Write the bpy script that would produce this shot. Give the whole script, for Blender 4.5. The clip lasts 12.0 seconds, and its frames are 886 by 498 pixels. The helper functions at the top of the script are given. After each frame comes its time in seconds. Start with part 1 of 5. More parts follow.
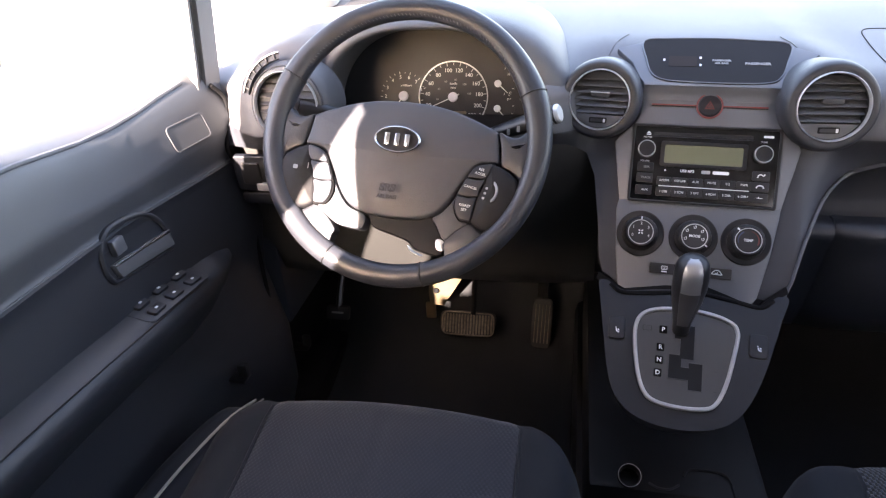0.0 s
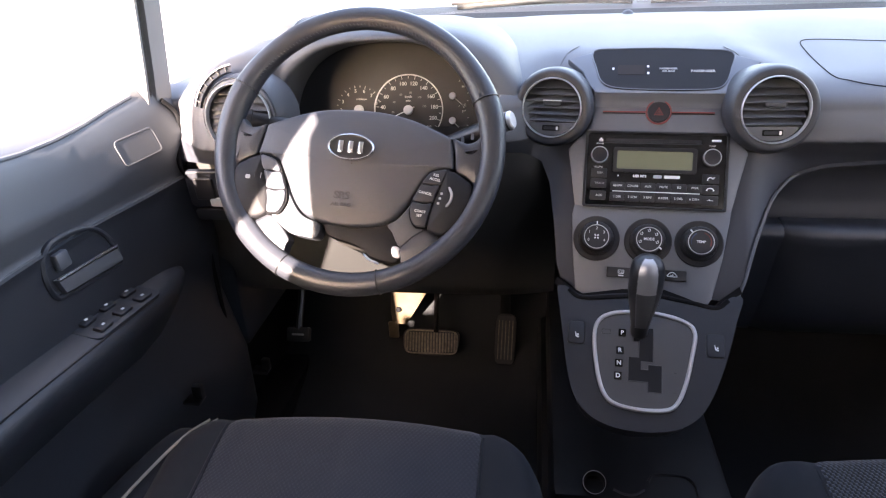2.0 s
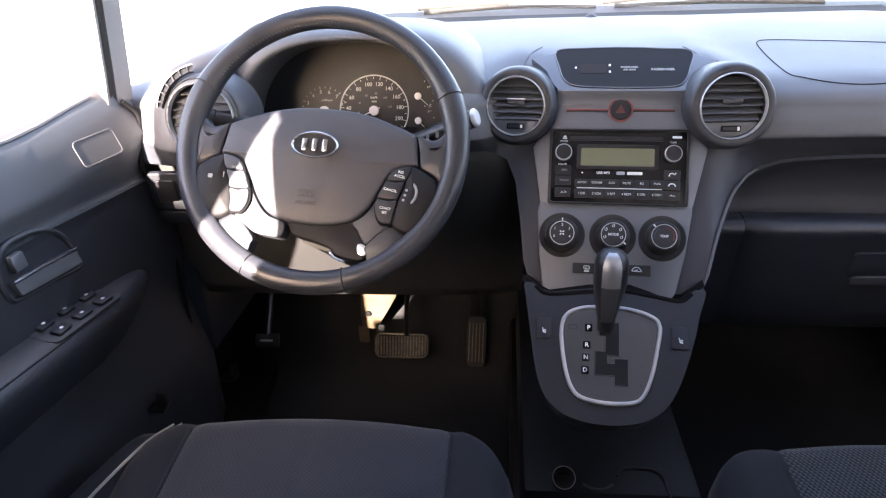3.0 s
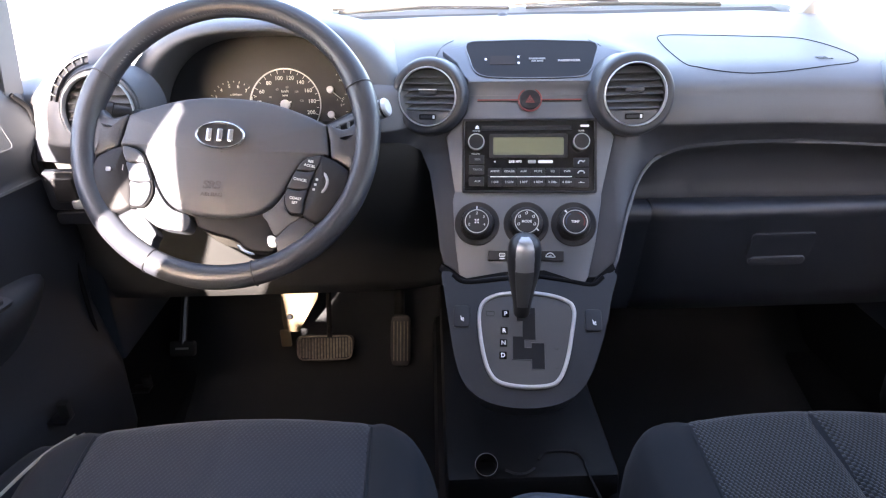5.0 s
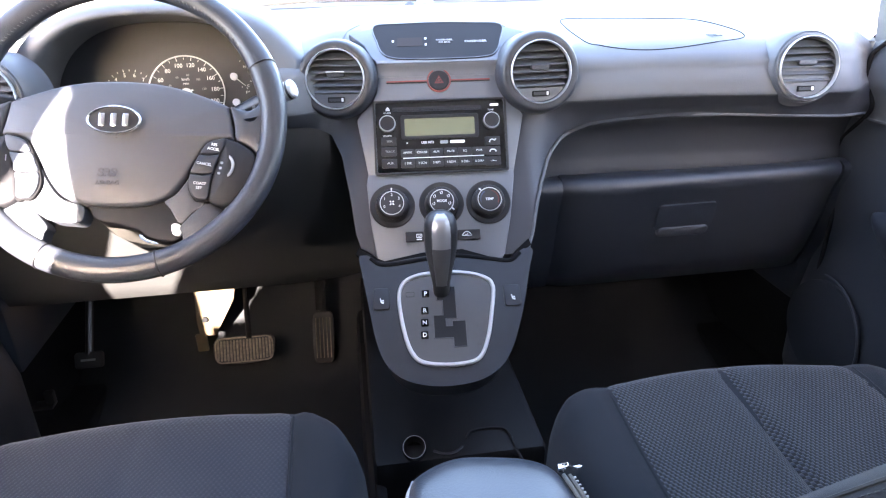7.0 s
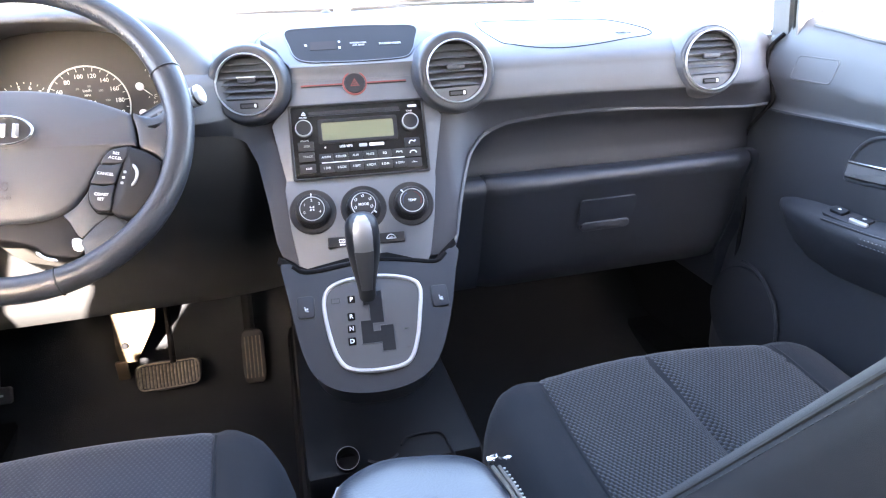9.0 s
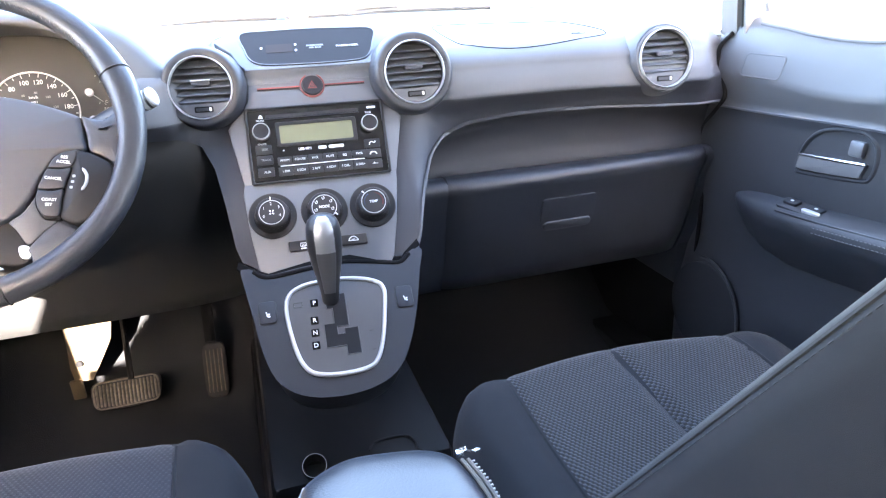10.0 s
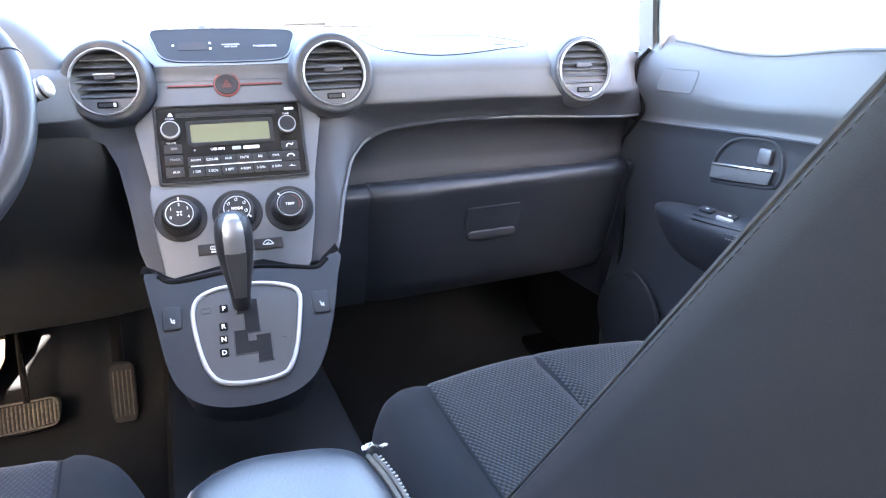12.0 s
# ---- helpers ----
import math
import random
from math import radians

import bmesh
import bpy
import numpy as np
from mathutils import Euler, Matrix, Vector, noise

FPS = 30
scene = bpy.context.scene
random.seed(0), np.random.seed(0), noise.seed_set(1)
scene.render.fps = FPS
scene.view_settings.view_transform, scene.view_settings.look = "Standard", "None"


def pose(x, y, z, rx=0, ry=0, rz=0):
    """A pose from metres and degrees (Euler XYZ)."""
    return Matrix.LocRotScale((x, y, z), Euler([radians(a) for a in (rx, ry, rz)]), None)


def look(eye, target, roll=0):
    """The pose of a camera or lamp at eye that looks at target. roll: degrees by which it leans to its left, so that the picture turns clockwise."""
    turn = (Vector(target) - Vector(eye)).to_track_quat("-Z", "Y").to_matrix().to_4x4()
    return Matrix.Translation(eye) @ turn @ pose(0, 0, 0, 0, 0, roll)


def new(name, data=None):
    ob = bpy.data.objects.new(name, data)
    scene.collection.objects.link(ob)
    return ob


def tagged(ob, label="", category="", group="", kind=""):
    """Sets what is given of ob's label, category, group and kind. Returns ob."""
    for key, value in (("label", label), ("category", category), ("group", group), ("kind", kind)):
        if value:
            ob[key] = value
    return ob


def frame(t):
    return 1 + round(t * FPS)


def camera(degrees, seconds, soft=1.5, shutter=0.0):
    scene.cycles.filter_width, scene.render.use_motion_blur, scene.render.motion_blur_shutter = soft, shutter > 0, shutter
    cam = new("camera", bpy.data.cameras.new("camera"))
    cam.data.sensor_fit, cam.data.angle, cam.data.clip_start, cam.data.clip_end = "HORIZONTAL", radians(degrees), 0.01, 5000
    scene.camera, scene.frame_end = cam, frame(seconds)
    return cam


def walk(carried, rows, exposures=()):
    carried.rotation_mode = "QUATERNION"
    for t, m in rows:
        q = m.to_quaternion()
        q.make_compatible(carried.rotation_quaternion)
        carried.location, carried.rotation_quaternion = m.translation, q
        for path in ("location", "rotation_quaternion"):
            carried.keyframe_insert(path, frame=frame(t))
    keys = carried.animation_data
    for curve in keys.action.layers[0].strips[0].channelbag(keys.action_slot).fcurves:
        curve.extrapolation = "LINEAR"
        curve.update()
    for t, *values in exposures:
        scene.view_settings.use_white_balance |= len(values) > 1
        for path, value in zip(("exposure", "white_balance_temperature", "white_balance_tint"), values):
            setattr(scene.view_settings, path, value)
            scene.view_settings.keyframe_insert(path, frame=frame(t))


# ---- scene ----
cam = camera(68.1, 12.0, soft=1.2)
EXPOSURE = [(0, 4.2, 7800, 25), (3, 4.2, 7500, 24), (7, 5.3, 7000, 20), (12, 5.8, 6950, 18)]
PATH = [
    (0, (-0.171, -0.88, 0.936), (-0.533, 0.831, -0.036), -2.9),
    (0.5, (-0.173, -0.884, 0.927), (-0.513, 0.846, -0.018), -2.7),
    (1, (-0.169, -0.883, 0.921), (-0.486, 0.862, -0.004), -2.7),
    (1.5, (-0.161, -0.883, 0.914), (-0.461, 0.875, 0.007), -2.8),
    (2, (-0.158, -0.887, 0.905), (-0.425, 0.885, 0.016), -2.7),
    (2.5, (-0.153, -0.889, 0.897), (-0.384, 0.894, 0.021), -2.7),
    (3, (-0.148, -0.893, 0.889), (-0.337, 0.902, 0.027), -2.4),
    (5, (-0.128, -0.9, 0.862), (-0.108, 0.916, 0.024), -1.4),
    (5.5, (-0.125, -0.905, 0.854), (-0.047, 0.911, 0.021), -1.5),
    (6, (-0.124, -0.91, 0.846), (0.014, 0.904, 0.013), -1.4),
    (6.5, (-0.124, -0.909, 0.837), (0.072, 0.901, 0.008), -1.4),
    (7, (-0.119, -0.908, 0.829), (0.13, 0.896, 0.003), -1.4),
    (9, (-0.1, -0.908, 0.805), (0.335, 0.88, 0.021), -2.2),
    (9.5, (-0.101, -0.91, 0.796), (0.387, 0.871, 0.027), -2.4),
    (10, (-0.099, -0.91, 0.786), (0.444, 0.863, 0.037), -2.6),
    (10.5, (-0.094, -0.911, 0.776), (0.504, 0.853, 0.047), -2.0),
    (11, (-0.087, -0.913, 0.766), (0.558, 0.843, 0.06), -1.6),
    (11.5, (-0.082, -0.913, 0.755), (0.608, 0.836, 0.074), -1.1),
    (12, (-0.076, -0.911, 0.741), (0.658, 0.83, 0.085), -0.6),
]
walk(cam, [(t, look(eye, target, roll)) for t, eye, target, roll in PATH], EXPOSURE)

# ---- daylight ----
SUN = Vector((-0.25, -1.0, 0.45)).normalized()
world = bpy.data.worlds.new("sky")
scene.world = world
world.use_nodes = True
wn = world.node_tree
sky = wn.nodes.new("ShaderNodeTexSky")
sky.sky_type, sky.sun_disc, sky.dust_density = "NISHITA", False, 2.5
sky.sun_elevation = math.asin(SUN.z)
sky.sun_rotation = math.atan2(SUN.x, SUN.y)
wn.links.new(sky.outputs[0], wn.nodes["Background"].inputs[0])
wn.nodes["Background"].inputs[1].default_value = 0.15
sun = new("sun", bpy.data.lights.new("sun", "SUN"))
sun.data.energy, sun.data.angle, sun.data.color = 4.6, radians(0.53), (1.0, 0.95, 0.86)
sun.matrix_basis = look((0, 0, 5), Vector((0, 0, 5)) - SUN)


# ---- materials ----
def material(name, colour, rough, metal=0.0, grain=0.0, scale=900.0, patch=0.12, patch_scale=9.0, coat=0.0, sheen=0.0, emit=None, spec=0.5):
    """A surface with blotchy colour and roughness at one scale and fine relief at another."""
    m = bpy.data.materials.new(name)
    m.use_nodes = True
    n, l = m.node_tree.nodes, m.node_tree.links
    b = n["Principled BSDF"]
    at = n.new("ShaderNodeTexCoord")
    big = n.new("ShaderNodeTexNoise")
    big.inputs["Scale"].default_value, big.inputs["Detail"].default_value = patch_scale, 6
    l.new(at.outputs["Object"], big.inputs["Vector"])
    mix = n.new("ShaderNodeMix")
    mix.data_type = "RGBA"
    mix.inputs[6].default_value = (*[c * (1 - patch) for c in colour], 1)
    mix.inputs[7].default_value = (*[min(1, c * (1 + patch)) for c in colour], 1)
    l.new(big.outputs[0], mix.inputs[0])
    l.new(mix.outputs[2], b.inputs["Base Color"])
    wear = n.new("ShaderNodeMapRange")
    wear.inputs[3].default_value, wear.inputs[4].default_value = max(0.02, rough - 0.1), min(1, rough + 0.1)
    l.new(big.outputs[0], wear.inputs[0])
    l.new(wear.outputs[0], b.inputs["Roughness"])
    b.inputs["Metallic"].default_value = metal
    b.inputs["Coat Weight"].default_value = coat
    b.inputs["Specular IOR Level"].default_value = spec
    b.inputs["Sheen Weight"].default_value = sheen
    if grain:
        fine = n.new("ShaderNodeTexNoise")
        fine.inputs["Scale"].default_value, fine.inputs["Detail"].default_value = scale, 2
        l.new(at.outputs["Object"], fine.inputs["Vector"])
        bump = n.new("ShaderNodeBump")
        bump.inputs["Strength"].default_value, bump.inputs["Distance"].default_value = grain, 0.0006
        l.new(fine.outputs[0], bump.inputs["Height"])
        l.new(bump.outputs[0], b.inputs["Normal"])
    if emit:
        b.inputs["Emission Color"].default_value = (*emit[:3], 1)
        b.inputs["Emission Strength"].default_value = emit[3]
    return m


def woven(name, dark, light, pitch, depth):
    """Open knitted seat fabric: staggered holes on a lighter ground."""
    m = material(name, light, 0.85, sheen=0.15)
    n, l = m.node_tree.nodes, m.node_tree.links
    b = n["Principled BSDF"]
    at = n.new("ShaderNodeTexCoord")
    cut = n.new("ShaderNodeSeparateXYZ")
    l.new(at.outputs["Object"], cut.inputs[0])

    def op(kind, a, c=None):
        o = n.new("ShaderNodeMath")
        o.operation = kind
        for k, v in enumerate((a, c)):
            if v is None:
                continue
            if isinstance(v, (int, float)):
                o.inputs[k].default_value = v
            else:
                l.new(v, o.inputs[k])
        return o.outputs[0]

    along = op("ADD", cut.outputs[1], op("MULTIPLY", cut.outputs[2], 0.9))
    sx = op("SINE", op("MULTIPLY", cut.outputs[0], 2 * math.pi / pitch))
    sy = op("SINE", op("MULTIPLY", along, 2 * math.pi / (pitch * 1.5)))
    hole = op("MULTIPLY", sx, sy)
    step = n.new("ShaderNodeMapRange")
    step.inputs[1].default_value, step.inputs[2].default_value = -0.42, 0.15
    l.new(hole, step.inputs[0])
    mix = n.new("ShaderNodeMix")
    mix.data_type = "RGBA"
    mix.inputs[6].default_value, mix.inputs[7].default_value = (*light, 1), (*dark, 1)
    l.new(step.outputs[0], mix.inputs[0])
    l.new(mix.outputs[2], b.inputs["Base Color"])
    bump = n.new("ShaderNodeBump")
    bump.invert = True
    bump.inputs["Strength"].default_value, bump.inputs["Distance"].default_value = 1.0, depth
    l.new(step.outputs[0], bump.inputs["Height"])
    l.new(bump.outputs[0], b.inputs["Normal"])
    return m


DASH = material("dash_plastic", (0.088, 0.093, 0.105), 0.55, grain=0.35, scale=1400, spec=0.4)
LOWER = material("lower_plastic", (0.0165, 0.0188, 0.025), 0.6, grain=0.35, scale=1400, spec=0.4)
KNEE = material("knee_plastic", (0.015, 0.0152, 0.0156), 0.6, grain=0.4, scale=1200)
DOORLOW = material("door_lower_plastic", (0.02, 0.023, 0.03), 0.5, grain=0.35, scale=1400)
TRIM = material("console_plastic", (0.0067, 0.0086, 0.0142), 0.5, grain=0.3, scale=1600)
SILVER = material("silver_paint", (0.119, 0.129, 0.146), 0.42, metal=0.35, grain=0.08, scale=2600, patch=0.04)
PLATE = material("shift_plate_paint", (0.067, 0.068, 0.072), 0.5, metal=0.3, grain=0.08, scale=2600, patch=0.05)
BLACK = material("black_plastic", (0.012, 0.012, 0.014), 0.35, grain=0.12, scale=1500)
GLOSS = material("gloss_black", (0.006, 0.006, 0.007), 0.12, patch=0.05)
RUBBER = material("black_rubber", (0.014, 0.014, 0.014), 0.75, grain=0.5, scale=600)
CROWN = material("lever_crown", (0.38, 0.385, 0.4), 0.45, metal=0.85, patch=0.05)
CHROME = material("satin_chrome", (0.72, 0.73, 0.75), 0.22, metal=1.0, patch=0.03)
BRIGHT = material("matt_silver_ring", (0.6, 0.61, 0.63), 0.38, metal=0.6, patch=0.04)
LEATHER = material("wheel_leather", (0.026, 0.029, 0.037), 0.38, grain=0.3, scale=900, patch=0.2, patch_scale=30)
HUB = material("airbag_cover", (0.036, 0.04, 0.05), 0.5, grain=0.35, scale=1500)
FABRIC = material("seat_fabric", (0.0088, 0.0112, 0.0157), 0.9, grain=0.4, scale=2800, patch=0.15, patch_scale=14, sheen=0.05, spec=0.3)
SIDE = material("seat_side_cloth", (0.0098, 0.0122, 0.0172), 0.9, grain=0.25, scale=3200, patch=0.1, patch_scale=20, sheen=0.03, spec=0.25)
MESH = woven("seat_mesh_fabric", (0.0017, 0.0022, 0.0032), (0.023, 0.0295, 0.0435), 0.0055, 0.0014)
VINYL = material("armrest_vinyl", (0.03, 0.036, 0.047), 0.33, grain=0.35, scale=480, patch=0.1)
PIPING = material("pale_piping", (0.24, 0.225, 0.195), 0.7, grain=0.6, scale=2000)
THREAD = material("grey_thread", (0.11, 0.115, 0.125), 0.8)
CARPET = material("floor_carpet", (0.0062, 0.0071, 0.009), 0.95, grain=1.0, scale=700, patch=0.3, patch_scale=25)
CLOTH = material("headliner_cloth", (0.39, 0.392, 0.39), 0.95, grain=0.6, scale=900)
PALE = material("pillar_trim", (0.42, 0.42, 0.41), 0.7, grain=0.3, scale=900)
RED = material("red_line", (0.2, 0.04, 0.036), 0.4)
AMBER = material("red_marks", (0.13, 0.028, 0.026), 0.5)
BLUE = material("blue_marks", (0.045, 0.06, 0.12), 0.5)
WHITE = material("white_print", (0.75, 0.76, 0.78), 0.6, patch=0.03)
GREY = material("grey_print", (0.3, 0.31, 0.32), 0.6, patch=0.03)
LCD = material("olive_screen", (0.135, 0.142, 0.09), 0.3, patch=0.03)
DIAL = material("dial_face", (0.0075, 0.0095, 0.0145), 0.5, patch=0.05)
PEDAL = material("worn_pedal_rubber", (0.125, 0.108, 0.086), 0.7, grain=0.8, scale=300, patch=0.95, patch_scale=170)
METAL = material("raw_metal", (0.13, 0.1, 0.065), 0.45, metal=0.5, patch=0.35, patch_scale=40)
CONCRETE = material("pale_ground", (0.5, 0.5, 0.5), 0.9, grain=0.6, scale=6, patch=0.15, patch_scale=0.7)
PAINT = material("car_paint", (0.45, 0.47, 0.5), 0.3, metal=0.3, coat=0.5)


def glass(name):
    """Thin clear pane: straight through but for a faint reflection."""
    m = bpy.data.materials.new(name)
    m.use_nodes = True
    n, l = m.node_tree.nodes, m.node_tree.links
    n.remove(n["Principled BSDF"])
    clear, shine, mix = (n.new("ShaderNode" + k) for k in ("BsdfTransparent", "BsdfGlossy", "MixShader"))
    clear.inputs[0].default_value = (0.93, 0.95, 0.94, 1)
    shine.inputs["Roughness"].default_value = 0.02
    mix.inputs[0].default_value = 0.04
    l.new(clear.outputs[0], mix.inputs[1])
    l.new(shine.outputs[0], mix.inputs[2])
    l.new(mix.outputs[0], n["Material Output"].inputs[0])
    return m


GLASS = glass("clear_glass")
GLOVE = material("glovebox_plastic", (0.0175, 0.0215, 0.03), 0.42, grain=0.35, scale=1400)
FLANK = material("stack_flank_plastic", (0.023, 0.0262, 0.0345), 0.5, grain=0.3, scale=1500)
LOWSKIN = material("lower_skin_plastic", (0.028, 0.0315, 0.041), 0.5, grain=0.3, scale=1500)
VANE = material("vent_slat_plastic", (0.062, 0.066, 0.076), 0.45, grain=0.2, scale=1500)
POST = material("window_post_trim", (0.13, 0.132, 0.136), 0.6, grain=0.3, scale=900)
HANDLE = material("handle_grey", (0.1, 0.105, 0.115), 0.45)
DOORTOP = material("door_upper_plastic", (0.06, 0.064, 0.073), 0.45, grain=0.35, scale=1400)
SHROUD = material("column_shroud_plastic", (0.042, 0.039, 0.035), 0.55, grain=0.4, scale=1200)
KNOB = material("knob_rubber", (0.012, 0.012, 0.0135), 0.55, grain=0.2, scale=1500)
KNOBFACE = material("knob_face_plastic", (0.02, 0.0205, 0.023), 0.4)
PLAINMESH = woven("worn_seat_mesh", (0.0098, 0.0125, 0.0202), (0.0118, 0.015, 0.0244), 0.0055, 0.00025)
TRAY = material("tray_plastic", (0.0048, 0.0055, 0.0075), 0.6, grain=0.3, scale=1400, spec=0.3)
COWL = material("weathered_cowl_plastic", (0.035, 0.034, 0.033), 0.7, grain=0.5, scale=300, patch=0.3, patch_scale=12)
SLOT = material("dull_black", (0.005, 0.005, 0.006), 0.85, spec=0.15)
POD = material("pod_black", (0.008, 0.008, 0.01), 0.6, grain=0.2, scale=1500, spec=0.25)
SMOKE = material("smoked_screen", (0.014, 0.014, 0.016), 0.6, spec=0.12)
STITCH = material("seat_thread", (0.018, 0.021, 0.027), 0.85)
ZIPTAPE = material("zip_tape", (0.105, 0.1, 0.088), 0.75, grain=0.8, scale=1500, patch=0.35, patch_scale=120)
STEM = material("lever_stem", (0.014, 0.015, 0.018), 0.4, grain=0.2, scale=900, patch=0.15, patch_scale=30)
INSERT = material("lever_insert", (0.12, 0.123, 0.13), 0.35, metal=0.6, patch=0.1)
EMBOSS = material("embossed_letters", (0.032, 0.033, 0.037), 0.6)


# ---- building helpers ----
def thing(name, at, label, category, group="", kind=""):
    e = new(name)
    e.empty_display_size = 0.02
    e.matrix_basis = Matrix.Translation(at)
    return tagged(e, label, category, group, kind)


def finish(bm, mat, m=None, angle=38):
    me = bpy.data.meshes.new("mesh")
    if m is not None:
        bm.transform(m)
    bmesh.ops.recalc_face_normals(bm, faces=bm.faces)
    bm.to_mesh(me)
    bm.free()
    me.materials.append(mat)
    me.shade_smooth()
    me.set_sharp_from_angle(angle=radians(angle))
    return me


def part(name, bm, mat, parent=None, label="", m=None, angle=38):
    """One mesh object out of a bmesh (or a ready mesh), built in world places, under a thing or a part."""
    me = finish(bm, mat, m, angle) if isinstance(bm, bmesh.types.BMesh) else bm
    ob = new(name, me)
    if parent is not None:
        ob.parent = parent
        ob.matrix_parent_inverse = parent.matrix_basis.inverted() if parent.type == "EMPTY" else Matrix()
    if label:
        tagged(ob, label)
    return ob


def whole(name, bm, mat, label, category, m=None, kind="", group="", angle=38):
    return tagged(part(name, bm, mat, m=m, angle=angle), label, category, group, kind)


def sheet(rows, close_u=False, close_v=False, keep=None):
    """A skin through rows of points."""
    bm = bmesh.new()
    vs = [[bm.verts.new(p) for p in r] for r in rows]
    for i in range(len(rows) - (0 if close_v else 1)):
        for j in range(len(rows[0]) - (0 if close_u else 1)):
            q = [vs[i][j], vs[i][(j + 1) % len(rows[0])], vs[(i + 1) % len(rows)][(j + 1) % len(rows[0])], vs[(i + 1) % len(rows)][j]]
            if keep is None or keep(sum((v.co for v in q), Vector()) / 4):
                if len({tuple(v.co) for v in q}) == 4:
                    bm.faces.new(q)
                else:
                    u = list({tuple(v.co): v for v in q}.values())
                    if len(u) == 3:
                        bm.faces.new(u)
    bmesh.ops.delete(bm, geom=[v for v in bm.verts if not v.link_faces], context="VERTS")
    return bm


def thick(bm, d):
    """Gives a skin a thickness, towards the side away from its normals."""
    bmesh.ops.recalc_face_normals(bm, faces=bm.faces)
    bmesh.ops.solidify(bm, geom=bm.faces[:], thickness=d)
    return bm


def rrect(w, h, r, n=5, cx=0.0, cy=0.0):
    out = []
    for k, (sx, sy) in enumerate(((1, 1), (-1, 1), (-1, -1), (1, -1))):
        for i in range(n + 1):
            a = radians(90 * k + 90 * i / n)
            out.append((cx + sx * (w / 2 - r) + r * math.cos(a), cy + sy * (h / 2 - r) + r * math.sin(a)))
    return out


def disc(r, n=40, cx=0.0, cy=0.0, ry=None):
    return [(cx + r * math.cos(2 * math.pi * i / n), cy + (ry or r) * math.sin(2 * math.pi * i / n)) for i in range(n)]


def smooth_poly(pts, n=4):
    """A closed outline rounded through its corner points (Catmull-Rom)."""
    out = []
    k = len(pts)
    for i in range(k):
        p = [Vector(pts[(i + j) % k]) for j in (-1, 0, 1, 2)]
        for s in range(n):
            t = s / n
            q = 0.5 * (2 * p[1] + (p[2] - p[0]) * t + (2 * p[0] - 5 * p[1] + 4 * p[2] - p[3]) * t * t + (3 * p[1] - p[0] - 3 * p[2] + p[3]) * t ** 3)
            out.append((q.x, q.y))
    return out


def curve3(pts, n=6):
    """A smooth open line through points in space."""
    p = [Vector(q) for q in pts]
    p = [2 * p[0] - p[1]] + p + [2 * p[-1] - p[-2]]
    out = []
    for i in range(1, len(p) - 2):
        for s in range(n):
            t = s / n
            out.append(0.5 * (2 * p[i] + (p[i + 1] - p[i - 1]) * t + (2 * p[i - 1] - 5 * p[i] + 4 * p[i + 1] - p[i + 2]) * t * t
                              + (3 * p[i] - p[i - 1] - 3 * p[i + 1] + p[i + 2]) * t ** 3))
    return out + [p[-2]]


def inset(pts, d):
    """Moves an outline inwards by d (outlines run anticlockwise)."""
    out, k = [], len(pts)
    for i in range(k):
        a, b, c = (Vector(pts[(i + j) % k]) for j in (-1, 0, 1))
        t = (c - a).normalized()
        out.append((b.x - t.y * d, b.y + t.x * d))
    return out


def plate(pts, z0, z1, bevel=0.0, dome=0.0):
    """A plate with this outline, from z0 to z1, its upper edge rounded."""
    bm = bmesh.new()
    rings = [(pts, z0), (pts, z1 - bevel)]
    if bevel:
        for a in (30, 60, 90):
            rings.append((inset(pts, bevel * (1 - math.cos(radians(a)))), z1 - bevel + bevel * math.sin(radians(a))))
    vs = [[bm.verts.new((x, y, z)) for x, y in ring] for ring, z in rings]
    k = len(pts)
    for a, b in zip(vs, vs[1:]):
        for i in range(k):
            bm.faces.new((a[i], a[(i + 1) % k], b[(i + 1) % k], b[i]))
    if dome:
        cx, cy = sum(p[0] for p in pts) / k, sum(p[1] for p in pts) / k
        last = vs[-1]
        for s in (0.7, 0.4):
            ring = [bm.verts.new((cx + (v.co.x - cx) * s, cy + (v.co.y - cy) * s, z1 + dome * (1 - s * s))) for v in vs[-1]]
            for i in range(k):
                bm.faces.new((last[i], last[(i + 1) % k], ring[(i + 1) % k], ring[i]))
            last = ring
        bm.faces.new(last)
    else:
        bm.faces.new(vs[-1])
    bm.faces.new(vs[0][::-1])
    return bm


def frame_plate(outer, inner, z0, z1, bevel=0.0):
    """A flat ring between two outlines of as many points."""
    k = len(outer)
    b = bevel
    rows = [[(x, y, z0) for x, y in outer], [(x, y, z1 - b) for x, y in outer]]
    if b:
        rows.append([(x, y, z1) for x, y in inset(outer, b)])
        rows.append([(x, y, z1) for x, y in inset(inner, -b)])
    rows += [[(x, y, z1 - b) for x, y in inner], [(x, y, z0) for x, y in inner]]
    return sheet(rows, close_u=True, close_v=True)


def lathe(profile, n=40):
    """A solid of revolution about z, from (radius, z) pairs."""
    return sheet([[(r * math.cos(2 * math.pi * i / n), r * math.sin(2 * math.pi * i / n), z) for i in range(n)] for r, z in profile], close_u=True)


